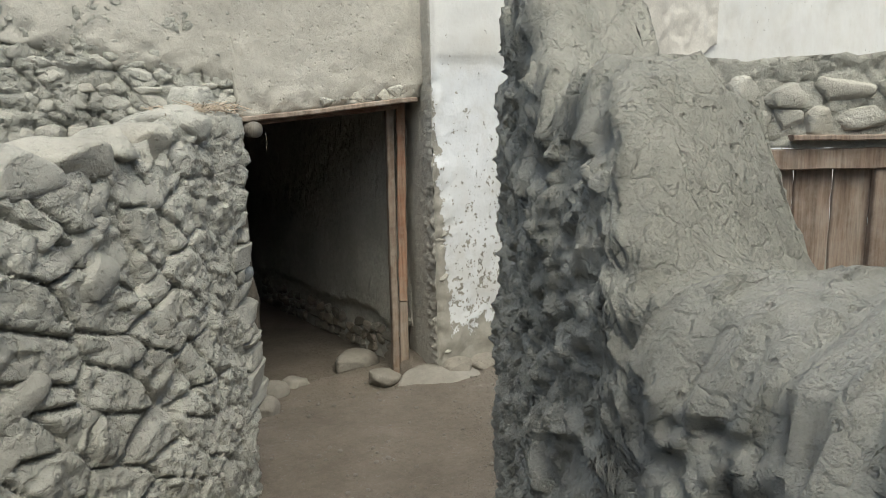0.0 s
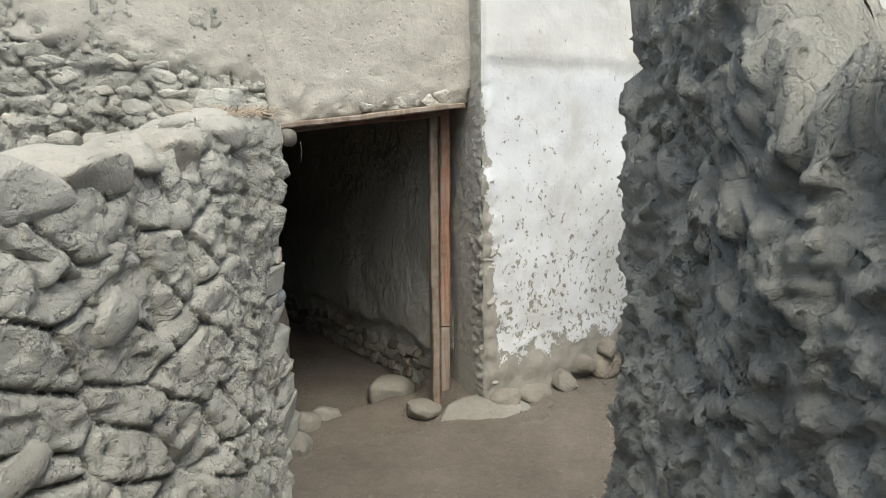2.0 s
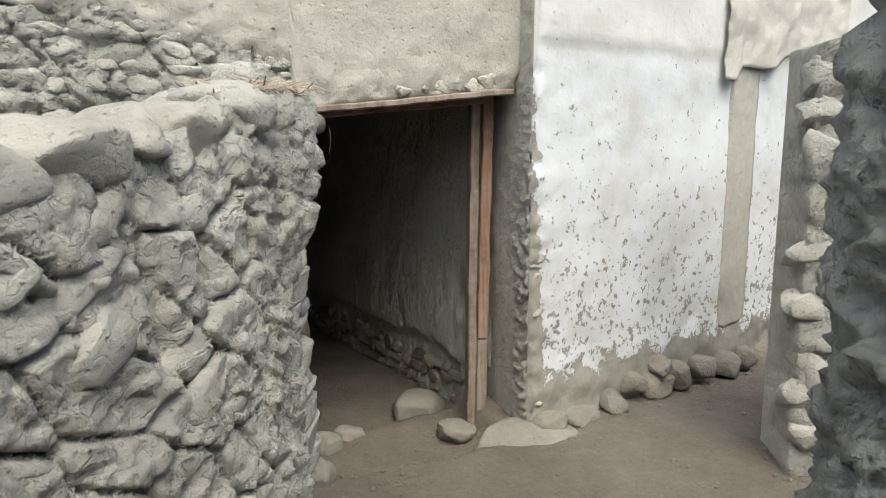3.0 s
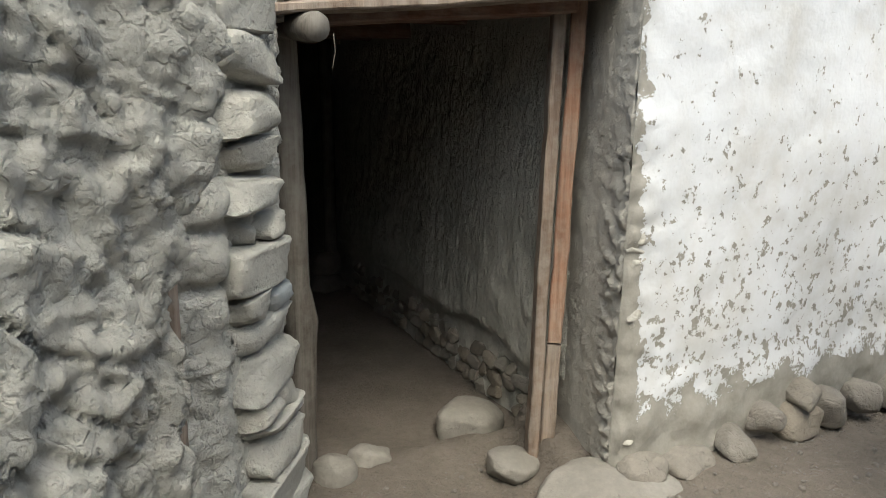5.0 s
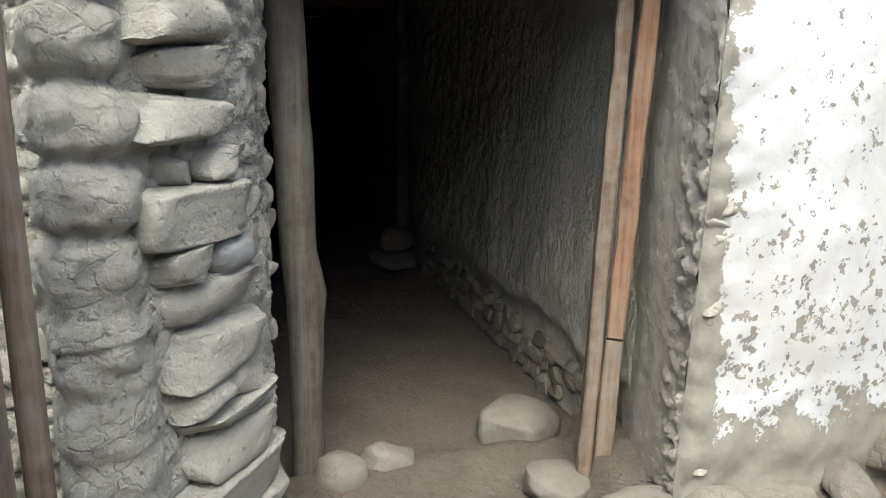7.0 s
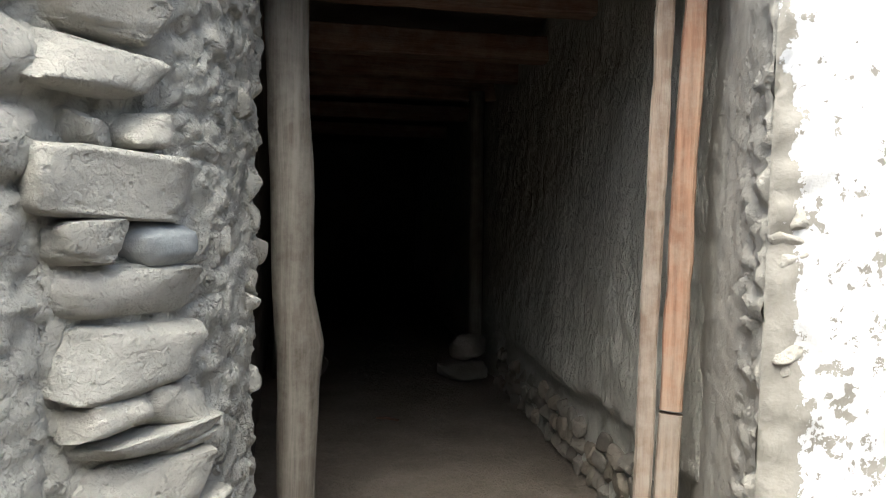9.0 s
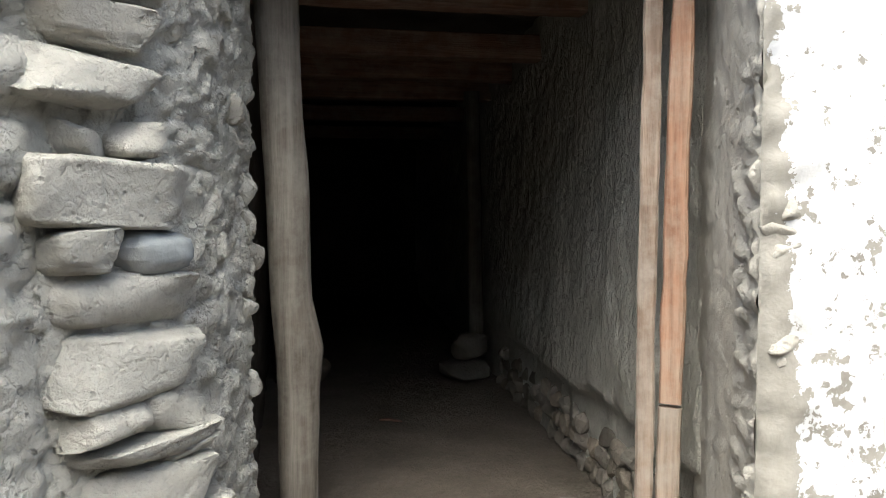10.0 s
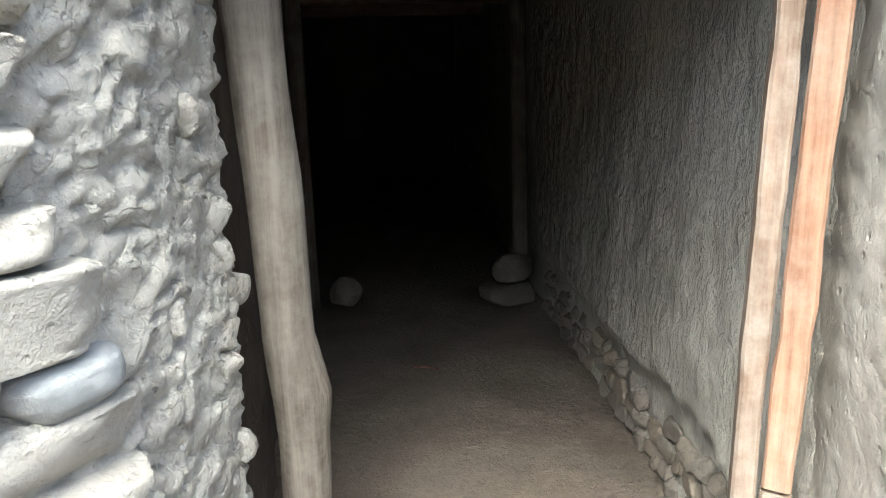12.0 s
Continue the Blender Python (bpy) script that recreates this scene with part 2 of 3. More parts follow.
def loaf(name, outline, spine, z0, top, relief, step, mat, round_top=0.08, batter=0.0, parent=None, label="", ease=5):
    """A free-standing eroded wall: its outline in plan, the spine that its top closes on, top(x, y): its height."""
    pts = []
    n = len(outline)
    for i in range(n):
        a, b = Vector(outline[i]), Vector(outline[(i + 1) % n])
        k = max(1, int((b - a).length / step))
        pts += [a.lerp(b, j / k) for j in range(k)]
    for _ in range(ease):
        pts = [(pts[i - 1] + pts[i] * 2 + pts[(i + 1) % len(pts)]) / 4 for i in range(len(pts))]
    s0, s1 = Vector(spine[0]), Vector(spine[1])

    def inward(p):
        t = max(0.0, min(1.0, (p - s0).dot(s1 - s0) / (s1 - s0).length_squared))
        return s0.lerp(s1, t)

    hmax = max(top(p.x, p.y) for p in pts) - z0
    nz = max(3, int(hmax / step))
    rows = [("side", k / nz) for k in range(nz + 1)] + [("cap", k / 9) for k in range(1, 10)]
    verts, faces = [], []
    m = len(pts)
    for kind, v in rows:
        for p in pts:
            c = inward(p)
            away = (p - c).normalized()
            if kind == "side":
                q = p + away * batter * (1 - v)
                z = z0 + (top(p.x, p.y) - round_top - z0) * v
            else:
                q = p.lerp(c, v ** 1.4)
                z = top(q.x, q.y) - round_top * (1 - min(1.0, v * 2.5)) ** 2
            r = relief(q.x, q.y, z)
            if kind == "side":
                q = q + away * r
            else:
                z += r * 0.7
                q = q + away * r * (1 - v) * 0.7
            verts.append((q.x, q.y, z))
    for k in range(len(rows) - 1):
        for i in range(m):
            j = (i + 1) % m
            faces.append((k * m + i, k * m + j, (k + 1) * m + j, (k + 1) * m + i))
    ob = mesh_object(name, verts, faces, mat, parent, label)
    bm = bmesh.new()
    bm.from_mesh(ob.data)
    bmesh.ops.recalc_face_normals(bm, faces=bm.faces)
    bm.to_mesh(ob.data)
    bm.free()
    ob.data.shade_smooth()
    return ob


def stone_mesh(seed, mat, level=4, square=0.5, cuts=12, wear=0.13, keep=(0.72, 0.98), crisp=50):
    """A field stone of half-size one, flattened by random faces and worn."""
    rng = random.Random(seed)
    bm = bmesh.new()
    bmesh.ops.create_icosphere(bm, subdivisions=level, radius=1.0)
    planes = []
    for _ in range(cuts):
        d = Vector((rng.gauss(0, 1), rng.gauss(0, 1), rng.gauss(0, 1))).normalized()
        planes.append((d, rng.uniform(*keep)))
    off = seed * 3.7
    for v in bm.verts:
        p = Vector([math.copysign(abs(c) ** square, c) for c in v.co])
        for d, t in planes:
            over = p.dot(d) - t
            if over > 0:
                p -= d * over
        p *= 1 + wear * noise.fractal(Vector((p.x * 1.3 + off, p.y * 1.3, p.z * 1.3 - off)), 0.9, 2.0, 5)
        v.co = p
    for _ in range(3):
        bmesh.ops.smooth_vert(bm, verts=bm.verts, factor=0.5, use_axis_x=True, use_axis_y=True, use_axis_z=True)
    for v in bm.verts:
        p = v.co
        v.co = p * (1.04 + 0.035 * facet(p.x, p.y, p.z * 1.8, 2.6, off) + 0.03 * noise.noise(Vector((p.x * 5, p.y * 5, p.z * 9 + off))))
    me = bpy.data.meshes.new("stone")
    bm.to_mesh(me)
    bm.free()
    me.materials.append(mat)
    me.shade_smooth()
    me.set_sharp_from_angle(angle=radians(crisp))
    return me


STONES = [stone_mesh(40 + k, STONE, 4, 0.45, 12, 0.13) for k in range(10)]
CORNER_STONES = [stone_mesh(170 + k, PLASTER, 4, 0.42, 18, 0.14) for k in range(5)]
ROUND_STONES = [stone_mesh(70 + k, STONE, 4, 0.65, 12, 0.11) for k in range(6)]
FIELD_STONES = [stone_mesh(150 + k, BASE_STONE, 4, 0.6, 14, 0.10) for k in range(6)]
SLABS = [stone_mesh(210 + k, STONE, 4, 0.30, 9, 0.10, (0.86, 1.05), 55) for k in range(7)]
BLUE = stone_mesh(99, BLUE_STONE, 4, 0.8, 4, 0.08, (0.8, 1.0), 60)


def stone(me, place, size, turn, parent, name="stone"):
    ob = new(name, me)
    ob.parent = parent
    ob.matrix_basis = Matrix.LocRotScale(place, Euler(turn), Vector(size))
    return ob


def courses(parent, p0, p1, low, high, height, width, depth, proud, rng, tilt=0.0, meshes=STONES, wander=0.25, skip=0.0, lean=0.0):
    """Rubble courses laid in a face that lies to the right of p0 to p1."""
    p0, p1 = Vector((*p0, 0)), Vector((*p1, 0))
    length = (p1 - p0).length
    d = (p1 - p0) / length
    out = Vector((d.y, -d.x, 0))
    yaw = math.atan2(d.y, d.x)
    z = low(0)
    count = 0
    while z < high(length / 2) + 0.3:
        h = height * rng.uniform(0.8, 1.25)
        s = rng.uniform(-width, 0)
        while s < length:
            w = width * rng.uniform(0.55, 1.45)
            mid = s + w / 2
            zz = z + h / 2 + tilt * mid + rng.uniform(-0.2, 0.2) * h
            if 0 <= mid <= length and low(mid) < zz < high(mid) - h * 0.35 and rng.random() > skip:
                p = p0 + d * mid + out * (proud + lean * (1.75 - zz) + rng.uniform(-0.3, 0.3) * depth * 0.4)
                stone(rng.choice(meshes), (p.x, p.y, zz), (w * 0.53, depth * rng.uniform(0.8, 1.2), h * 0.54),
                      (rng.uniform(-wander, wander) * 0.6, rng.uniform(-wander, wander) * 0.7 - math.atan(tilt), yaw + rng.uniform(-wander, wander) * 0.5), parent)
                count += 1
            s += w
        z += h
    return count


def stick(name, places, radii, mat, parent=None, label="", sides=14, wobble=0.1, seed=1.0):
    """A branch or log through places with radii, uneven round its girth."""
    verts, faces = [], []
    fine_places, fine_radii = [], []
    for i in range(len(places) - 1):
        for k in range(8):
            f = k / 8
            fine_places.append(Vector(places[i]).lerp(Vector(places[i + 1]), f))
            fine_radii.append(radii[i] + (radii[i + 1] - radii[i]) * f)
    fine_places.append(Vector(places[-1]))
    fine_radii.append(radii[-1])
    axis = (fine_places[-1] - fine_places[0]).normalized()
    u = axis.orthogonal().normalized()
    v = axis.cross(u)
    for p, r in zip(fine_places, fine_radii):
        for k in range(sides):
            a = 2 * math.pi * k / sides
            q = u * math.cos(a) + v * math.sin(a)
            w = r * (1 + wobble * noise.noise(Vector((q.x * 1.5 + seed, q.y * 1.5 + p.x * 3, p.z * 5 + p.x * 5 + p.y * 5 + seed))))
            verts.append(tuple(p + q * w))
    rows = len(fine_places)
    for i in range(rows - 1):
        for k in range(sides):
            j = (k + 1) % sides
            faces.append((i * sides + k, i * sides + j, (i + 1) * sides + j, (i + 1) * sides + k))
    faces.append(tuple(range(sides - 1, -1, -1)))
    faces.append(tuple(range((rows - 1) * sides, rows * sides)))
    return mesh_object(name, verts, faces, mat, parent, label)


def plank(name, a, b, width, thick, face, mat, parent=None, label="", seed=0.0, warp=0.004):
    """A board from a to b; face: the way its broad side looks."""
    a, b = Vector(a), Vector(b)
    axis = (b - a).normalized()
    f = Vector(face)
    f = (f - axis * f.dot(axis)).normalized()
    w = axis.cross(f)
    bm = bmesh.new()
    n = max(4, int((b - a).length / 0.06))
    loops = []
    for i in range(n + 1):
        p = a.lerp(b, i / n)
        j = rough(p.x, p.y, p.z, 3.0, seed) * warp
        k = rough(p.x, p.y, p.z, 9.0, seed + 4) * warp
        ww = width / 2 + k
        c = min(0.006, thick * 0.25)
        ring = [(ww - c, thick / 2), (-ww + c, thick / 2), (-ww, thick / 2 - c), (-ww, -thick / 2 + c), (-ww + c, -thick / 2), (ww - c, -thick / 2), (ww, -thick / 2 + c), (ww, thick / 2 - c)]
        loops.append([bm.verts.new(p + w * (x + j) + f * (y + j)) for x, y in ring])
    for i in range(n):
        for k in range(8):
            bm.faces.new((loops[i][k], loops[i][(k + 1) % 8], loops[i + 1][(k + 1) % 8], loops[i + 1][k]))
    bm.faces.new(loops[0])
    bm.faces.new(loops[-1])
    ob = part(name, bm, mat, parent, label, smooth=False)
    return ob


# ---- ground ----
def ground_height(x, y):
    bank = -0.20 - 0.12 * max(0.0, min(1.0, (x + 0.95) / 0.35)) + 0.7 * max(0.0, min(1.0, (x + 0.12) / 0.25)) + 0.06 * rough(x, y, 0, 2.5, 8) + 0.02 * rough(x, y, 0, 9.0, 2)
    k = max(0.0, min(1.0, (bank - y) / 0.10))
    sill = max(0.0, min(1.0, (0.37 - y + 0.05 * rough(x, y, 0, 3.0, 5)) / 0.07))
    h = -0.03 + 0.075 * sill * sill * (3 - 2 * sill) + 0.11 * k * (2 - k) + 0.008 * max(0.0, min(-y - 0.5, 3.0)) - 0.05 * max(0.0, min(x, 4.0) - 0.8)
    h += 0.018 * rough(x, y, 0, 1.2) + 0.006 * rough(x, y, 0, 7.0, 3)
    return h


def build_ground():
    verts, faces = [], []
    xs = list(np.arange(-4.2, 6.01, 0.04))
    ys = list(np.arange(-5.2, 8.81, 0.04))
    for x in xs:
        for y in ys:
            verts.append((x, y, ground_height(x, y)))
    ny = len(ys)
    for i in range(len(xs) - 1):
        for k in range(ny - 1):
            a = i * ny + k
            faces.append((a, a + ny, a + ny + 1, a + 1))
    base = len(verts)
    far = 60.0
    verts += [(-far, -far, -0.12), (far, -far, -0.12), (far, far, -0.12), (-far, far, -0.12)]
    faces.append((base, base + 1, base + 2, base + 3))
    tagged(mesh_object("ground", verts, faces, DUST), "trodden pale brown dust floor of the lane", "ground", kind="structure")


build_ground()

def creased(s, z, n, scale, tilt):
    """Coated stones in leaning courses: lumps with creases, from the distance along the wall and the height."""
    w = 0.35 * noise.noise(Vector((s * 3.0, z * 3.0, n * 2 + 5)))
    v = 0.35 * noise.noise(Vector((s * 3.0 + 9, z * 3.0, n * 2)))
    d = noise.voronoi(Vector((s * scale * 0.62 + w, (z + tilt * s) * scale + v, n * scale * 0.5)), distance_metric="DISTANCE")[0]
    e = min(1.0, (d[1] - d[0]) / 0.15)
    return e * (2 - e)


# ---- facade over the doorway ----
F0, F1 = Vector((-3.9, 0.81)), Vector((0.10, -0.234))
FDIR = (F1 - F0).normalized()


def f_s(x):
    return (x - F0.x) / FDIR.x


def lintel_z(s):
    return 1.76 + 0.12 * (s - f_s(-1.03)) / (f_s(0.16) - f_s(-1.03))


def plaster_bottom(s):
    edge = f_s(-1.0)
    if s > edge:
        return lintel_z(s) + 0.012 * rough(s, 0, 0, 6)
    return 1.93 + 0.24 * min(2.0, (edge - s)) ** 1.0 * 0.85 + 0.04 * rough(s, 0, 0, 5) + 0.02 * rough(s, 0, 0, 16, 2)


wall_front = tagged(panel("wall_front", F0, F1, plaster_bottom, lambda s: 4.2, 0.30,
                          lambda s, z: 0.02 + 0.012 * rough(s, 0, z, 2.2) + 0.005 * rough(s, 0, z, 11, 5) - (0.02 * max(0, 1 - (z - plaster_bottom(s)) / 0.07)) + 0.035 * facet(s, 0, z * 1.5, 14) * max(0.0, 1 - (z - plaster_bottom(s)) / 0.2) + 0.012 * facet(s, 0, z, 5, 4) * max(0.0, 1 - (z - plaster_bottom(s)) / 0.5), 0.025, PLASTER),
                    "grey clay plaster house front over a doorway", "wall", kind="structure")
wall_front_base = tagged(panel("wall_front_lower", F0, F0.lerp(F1, f_s(-1.01) / (F1 - F0).length), lambda s: -0.1 if s < f_s(-1.17) else 1.72, lambda s: 2.6, 0.26,
                               lambda s, z: -0.03 + 0.02 * rough(s, 0, z, 5) + 0.015 * facet(s, 0, z, 16) + 0.04 * creased(s, z, 0, 11, 0.1) + 0.01 * rough(s, 0, z, 18), 0.014, MUD),
                         "rubble stone lower front of the house in grey mud", "wall", kind="structure")

# ---- white wall ----
wall_white = tagged(panel("wall_white", (0.035, -0.42), (12.0, -0.42), lambda s: -0.25, lambda s: 5.2, 0.035,
                          lambda s, z: 0.012 * rough(s, 0, z, 2.0) + 0.004 * rough(s, 0, z, 12, 3) + 0.014 * max(0.0, min(1.0, (z - 2.07) / 0.06)) + 0.03 * max(0, min(1, (0.55 - z) / 0.2)) * (0.6 + 0.8 * rough(s, 1, z, 6))
                          - 0.035 * max(0, 1 - s / 0.07) ** 2 * (0.6 + rough(s, 3, z, 8)) + 0.022 * max(0.0, 1 - s / 0.17) * (1.0 if z < 1.4 else 0.35) * facet(s, 4, z * 1.7, 15, 6), 0.025, WHITEWASH),
                    "flaking whitewashed clay wall with a bare mud base", "wall", kind="structure")
reveal = tagged(panel("wall_reveal", (0.20, 0.12), (0.045, -0.375), lambda s: -0.1, lambda s: 5.0, 0.05,
                      lambda s, z: 0.010 + 0.006 * rough(s, 2, z, 3) + 0.004 * rough(s, 2, z, 16, 3) + 0.022 * max(0.0, min(1.0, (s - 0.33) / 0.12)) * facet(s, 5, z * 1.8, 15, 1) * (1.0 if z < 1.35 else 0.3), 0.012, PLASTER),
                "smooth grey clay reveal beside the doorway", "wall", kind="structure")

# ---- passage behind the doorway ----
def stones_low(s, z):
    k = max(0.0, min(1.0, (0.34 - z - 0.08 * rough(s, 0, 0, 2)) / 0.04))
    return -0.045 * k


tagged(panel("wall_passage_right", (0.75, 8.6), (0.17, 0.05), lambda s: -0.1, lambda s: 2.3, 0.3,
             lambda s, z: 0.02 * rough(s, 7, z, 3) + 0.012 * rough(s, 7, z * 0.5, 10, 2) + stones_low(s, z), 0.02, CORRIDOR_MUD),
       "uneven clay plastered wall of the dark passage", "wall", kind="structure")
# left and end walls carry painted shade, darker than the right wall's clay
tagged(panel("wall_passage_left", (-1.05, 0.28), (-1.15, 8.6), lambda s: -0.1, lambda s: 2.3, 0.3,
             lambda s, z: 0.025 * rough(s, 9, z, 4), 0.05, SHADE_EARTH), "clay wall of the passage with shade in its dark colour", "wall", kind="structure")
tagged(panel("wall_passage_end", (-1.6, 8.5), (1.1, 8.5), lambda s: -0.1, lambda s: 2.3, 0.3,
             lambda s, z: 0.02 * rough(s, 11, z, 4), 0.06, SHADE_EARTH), "clay end wall of the passage with shade in its dark colour", "wall", kind="structure")


def box(bm, lo, hi):
    vs = [bm.verts.new((x, y, z)) for x in (lo[0], hi[0]) for y in (lo[1], hi[1]) for z in (lo[2], hi[2])]
    for q in ((0, 1, 3, 2), (4, 6, 7, 5), (0, 4, 5, 1), (2, 3, 7, 6), (0, 2, 6, 4), (1, 5, 7, 3)):
        bm.faces.new([vs[i] for i in q])


# the ceiling's dark colour stands in for the passage's shade
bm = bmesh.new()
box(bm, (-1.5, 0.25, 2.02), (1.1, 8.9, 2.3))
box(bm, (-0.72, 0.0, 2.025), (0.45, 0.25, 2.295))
tagged(part("ceiling", bm, SHADE_EARTH, smooth=False), "earth and brushwood passage ceiling with shade in its dark colour", "ceiling", kind="structure")

for k, (y, z) in enumerate(((0.55, 1.92), (1.05, 1.90), (1.75, 1.86), (2.4, 1.88), (3.1, 1.88), (4.2, 1.88), (5.5, 1.88))):
    beam = plank("ceiling_beam", (-1.2, y, z - 0.03), (0.24 + 0.068 * y, y + 0.03, z), 0.12, 0.11, (0, -1, 0), BEAM_WOOD, seed=k * 2.0)
    tagged(beam, "dark reddish timber beam under the passage ceiling", "beam", group="beams of the passage")

# ---- door frame ----
frame_post = new("door_post")
tagged(frame_post, "weathered timber door post with a reddish board", "door post")
plank("upright", (-0.022, 0.0, 0.0), (-0.008, 0.0, 1.86), 0.045, 0.09, (-0.45, -0.89, 0), POST_WOOD, frame_post, seed=3.0)
plank("board", (0.030, -0.040, 0.56), (0.056, -0.040, 1.86), 0.056, 0.03, (-0.6, -0.8, 0), RED_WOOD, frame_post, "reddish brown board", seed=5.0)
plank("lower_board", (0.020, -0.039, 0.0), (0.030, -0.040, 0.55), 0.055, 0.03, (-0.6, -0.8, 0), POST_WOOD, frame_post, seed=8.0)

lintel = new("door_lintel")
tagged(lintel, "weathered timber lintel boards over the doorway", "lintel")
a = F0 + FDIR * f_s(-1.10)
b = F0 + FDIR * f_s(0.02)
plank("front_board", (a.x, a.y - 0.0, 1.742), (b.x, b.y, 1.855), 0.16, 0.03, (0, 0, -1), POST_WOOD, lintel, seed=11.0, warp=0.01)
plank("inner_board", (a.x + 0.05, a.y + 0.16, 1.73), (b.x - 0.0, b.y + 0.2, 1.83), 0.17, 0.05, (0, 0, -1), BEAM_WOOD, lintel, seed=13.0)

tagged(stick("log_post", [(-0.882, 0.33, -0.03), (-0.882, 0.33, 0.30), (-0.884, 0.332, 0.55), (-0.882, 0.33, 0.66), (-0.905, 0.33, 0.80), (-0.915, 0.33, 1.15), (-0.935, 0.33, 1.5), (-0.955, 0.33, 1.95)],
             [0.054, 0.054, 0.058, 0.064, 0.057, 0.058, 0.061, 0.063], LOG_WOOD, wobble=0.14), "weathered grey round log post in the doorway", "log post")
tagged(stick("beam_end", [(-0.95, -0.08, 1.70), (-0.97, 0.3, 1.72)], [0.04, 0.045], LOG_WOOD, wobble=0.3), "broken round timber end under the lintel", "timber")

# ---- left rubble wall ----
LA, LB = Vector((-1.37, -0.80)), Vector((-4.0, -2.81))
LDIR = (LB - LA).normalized()
LOUT = Vector((-LDIR.y, LDIR.x))
if LOUT.dot(Vector((1, -1))) < 0:
    LOUT = -LOUT


def left_top(x, y):
    s = (Vector((x, y)) - LA).dot(LDIR)
    z = 1.79 - 0.10 * max(0.0, min(1.0, (s - 0.62) / 0.10)) - 0.03 * max(0, s - 1.0)
    back = max(0.0, -(Vector((x, y)) - LA).dot(LOUT) - 0.10)
    return z + 0.02 * rough(s, 0, 0, 5) + 0.015 * rough(x, y, 0, 9, 3) - 0.4 * back


def left_relief(x, y, z):
    v = Vector((x, y)) - LA
    s, n = v.dot(LDIR), v.dot(LOUT)
    set_back = 0.05 * max(0.0, 1 - (s - 0.36) / 0.25) * max(0.0, min(1.0, (1.6 - z) / 0.3))
    stony = 0.35 + 0.65 * max(0.0, min(1.0, (s - 0.45) / 0.3))
    holes = max(0.0, rough(x, y, z, 21, 31) - 0.28)
    return (-0.035 * holes + 0.045 * stony * creased(s, z, n, 7.5, -0.42) - 0.04 + 0.018 * rough(x, y, z, 4) + 0.009 * rough(x, y, z, 15, 2) + 0.009 * facet(x, y, z, 13) + 0.005 * facet(x, y, z, 26, 3)
            - set_back + 0.05 * max(0.0, 1 - (s - 0.24) / 0.2) * max(0.0, min(1.0, (z - 1.2) / 0.2)) + (1 - stony) * (0.03 * rough(x, y, z, 9, 12) + 0.014 * facet(x, y, z, 18, 5)))


LE = LA + LDIR * 0.225 + LOUT * 0.13
lw_outline = [tuple(LE), tuple(LB), tuple(LB - LOUT * 0.36), tuple(LE + LDIR * 0.12 - LOUT * 0.44), tuple(LE + LDIR * 0.05 - LOUT * 0.26)]
wall_left = loaf("wall_left", lw_outline, (LE + LDIR * 0.20 - LOUT * 0.20, LB - LDIR * 0.2 - LOUT * 0.16), -0.1, left_top, left_relief, 0.010, PALE_MUD, batter=0.12)
tagged(wall_left, "dry rubble wall of grey mud coated stones", "wall", kind="structure")

# ---- right mud wall ----
RP = [(-1.40, -2.44), (-1.65, -2.75), (-1.90, -3.07), (-2.06, -3.36), (-2.18, -3.69), (-2.28, -4.9), (-1.80, -4.9), (-1.80, -3.65), (-1.62, -3.28), (-1.26, -2.66)]


def right_top(x, y):
    k = max(0.0, min(1.0, (y + 3.41) / 0.17))
    k2 = max(0.0, min(1.0, (y + 3.05) / 0.16))
    return 1.56 + 0.27 * k * k * (3 - 2 * k) + 0.22 * k2 + 0.03 * rough(x, y, 0, 3) - 0.14 * max(0.0, min(1.0, (x + 1.77) / 0.3)) * (1 - k2)


def right_relief(x, y, z):
    pits = max(0.0, rough(x, y, z, 11, 7) - 0.25)
    holes = max(0.0, rough(x, y, z, 24, 17) - 0.3)
    return (0.032 * rough(x, y, z, 3) + 0.018 * rough(x, y, z, 8, 4) + 0.013 * rough(x, y, z, 18, 9) + 0.016 * facet(x, y, z, 13, 4) + 0.012 * facet(x, y, z, 27, 8) + 0.008 * facet(x, y, z, 46, 2) - 0.05 * pits - 0.05 * holes
            + 0.012 * creased(x + y, z, x - y, 7, 0.2) - 0.02)



wall_right = loaf("wall_right", RP, ((-1.42, -2.66), (-1.98, -4.7)), -0.1, right_top, right_relief, 0.0105, MUD, round_top=0.12, batter=0.05, ease=60)
tagged(wall_right, "eroded lumpy mud wall with a broken top", "wall", kind="structure")

# ---- pier beside the doorway ----
PIER = [(-1.36, -0.43), (-1.15, -0.21), (-1.065, -0.02), (-1.0, 0.28), (-1.50, 0.28), (-1.50, -0.36)]


def pier_relief(x, y, z):
    crumbs = max(0.0, rough(x, y, z, 19, 6) - 0.2)
    return 0.014 * rough(x, y, z, 5) + 0.012 * facet(x, y, z, 14) + 0.010 * rough(x, y, z, 15, 2) + 0.016 * creased(x + y, z, x - y, 12, 0.0) - 0.03 * crumbs - 0.012 + 0.03 * max(0.0, 0.6 - z)


pier = loaf("wall_pier", PIER, ((-1.28, -0.14), (-1.25, 0.15)), -0.1, lambda x, y: 1.80, pier_relief, 0.011, PALE_MUD)
tagged(pier, "stone and mud pier beside the doorway", "wall", kind="structure")


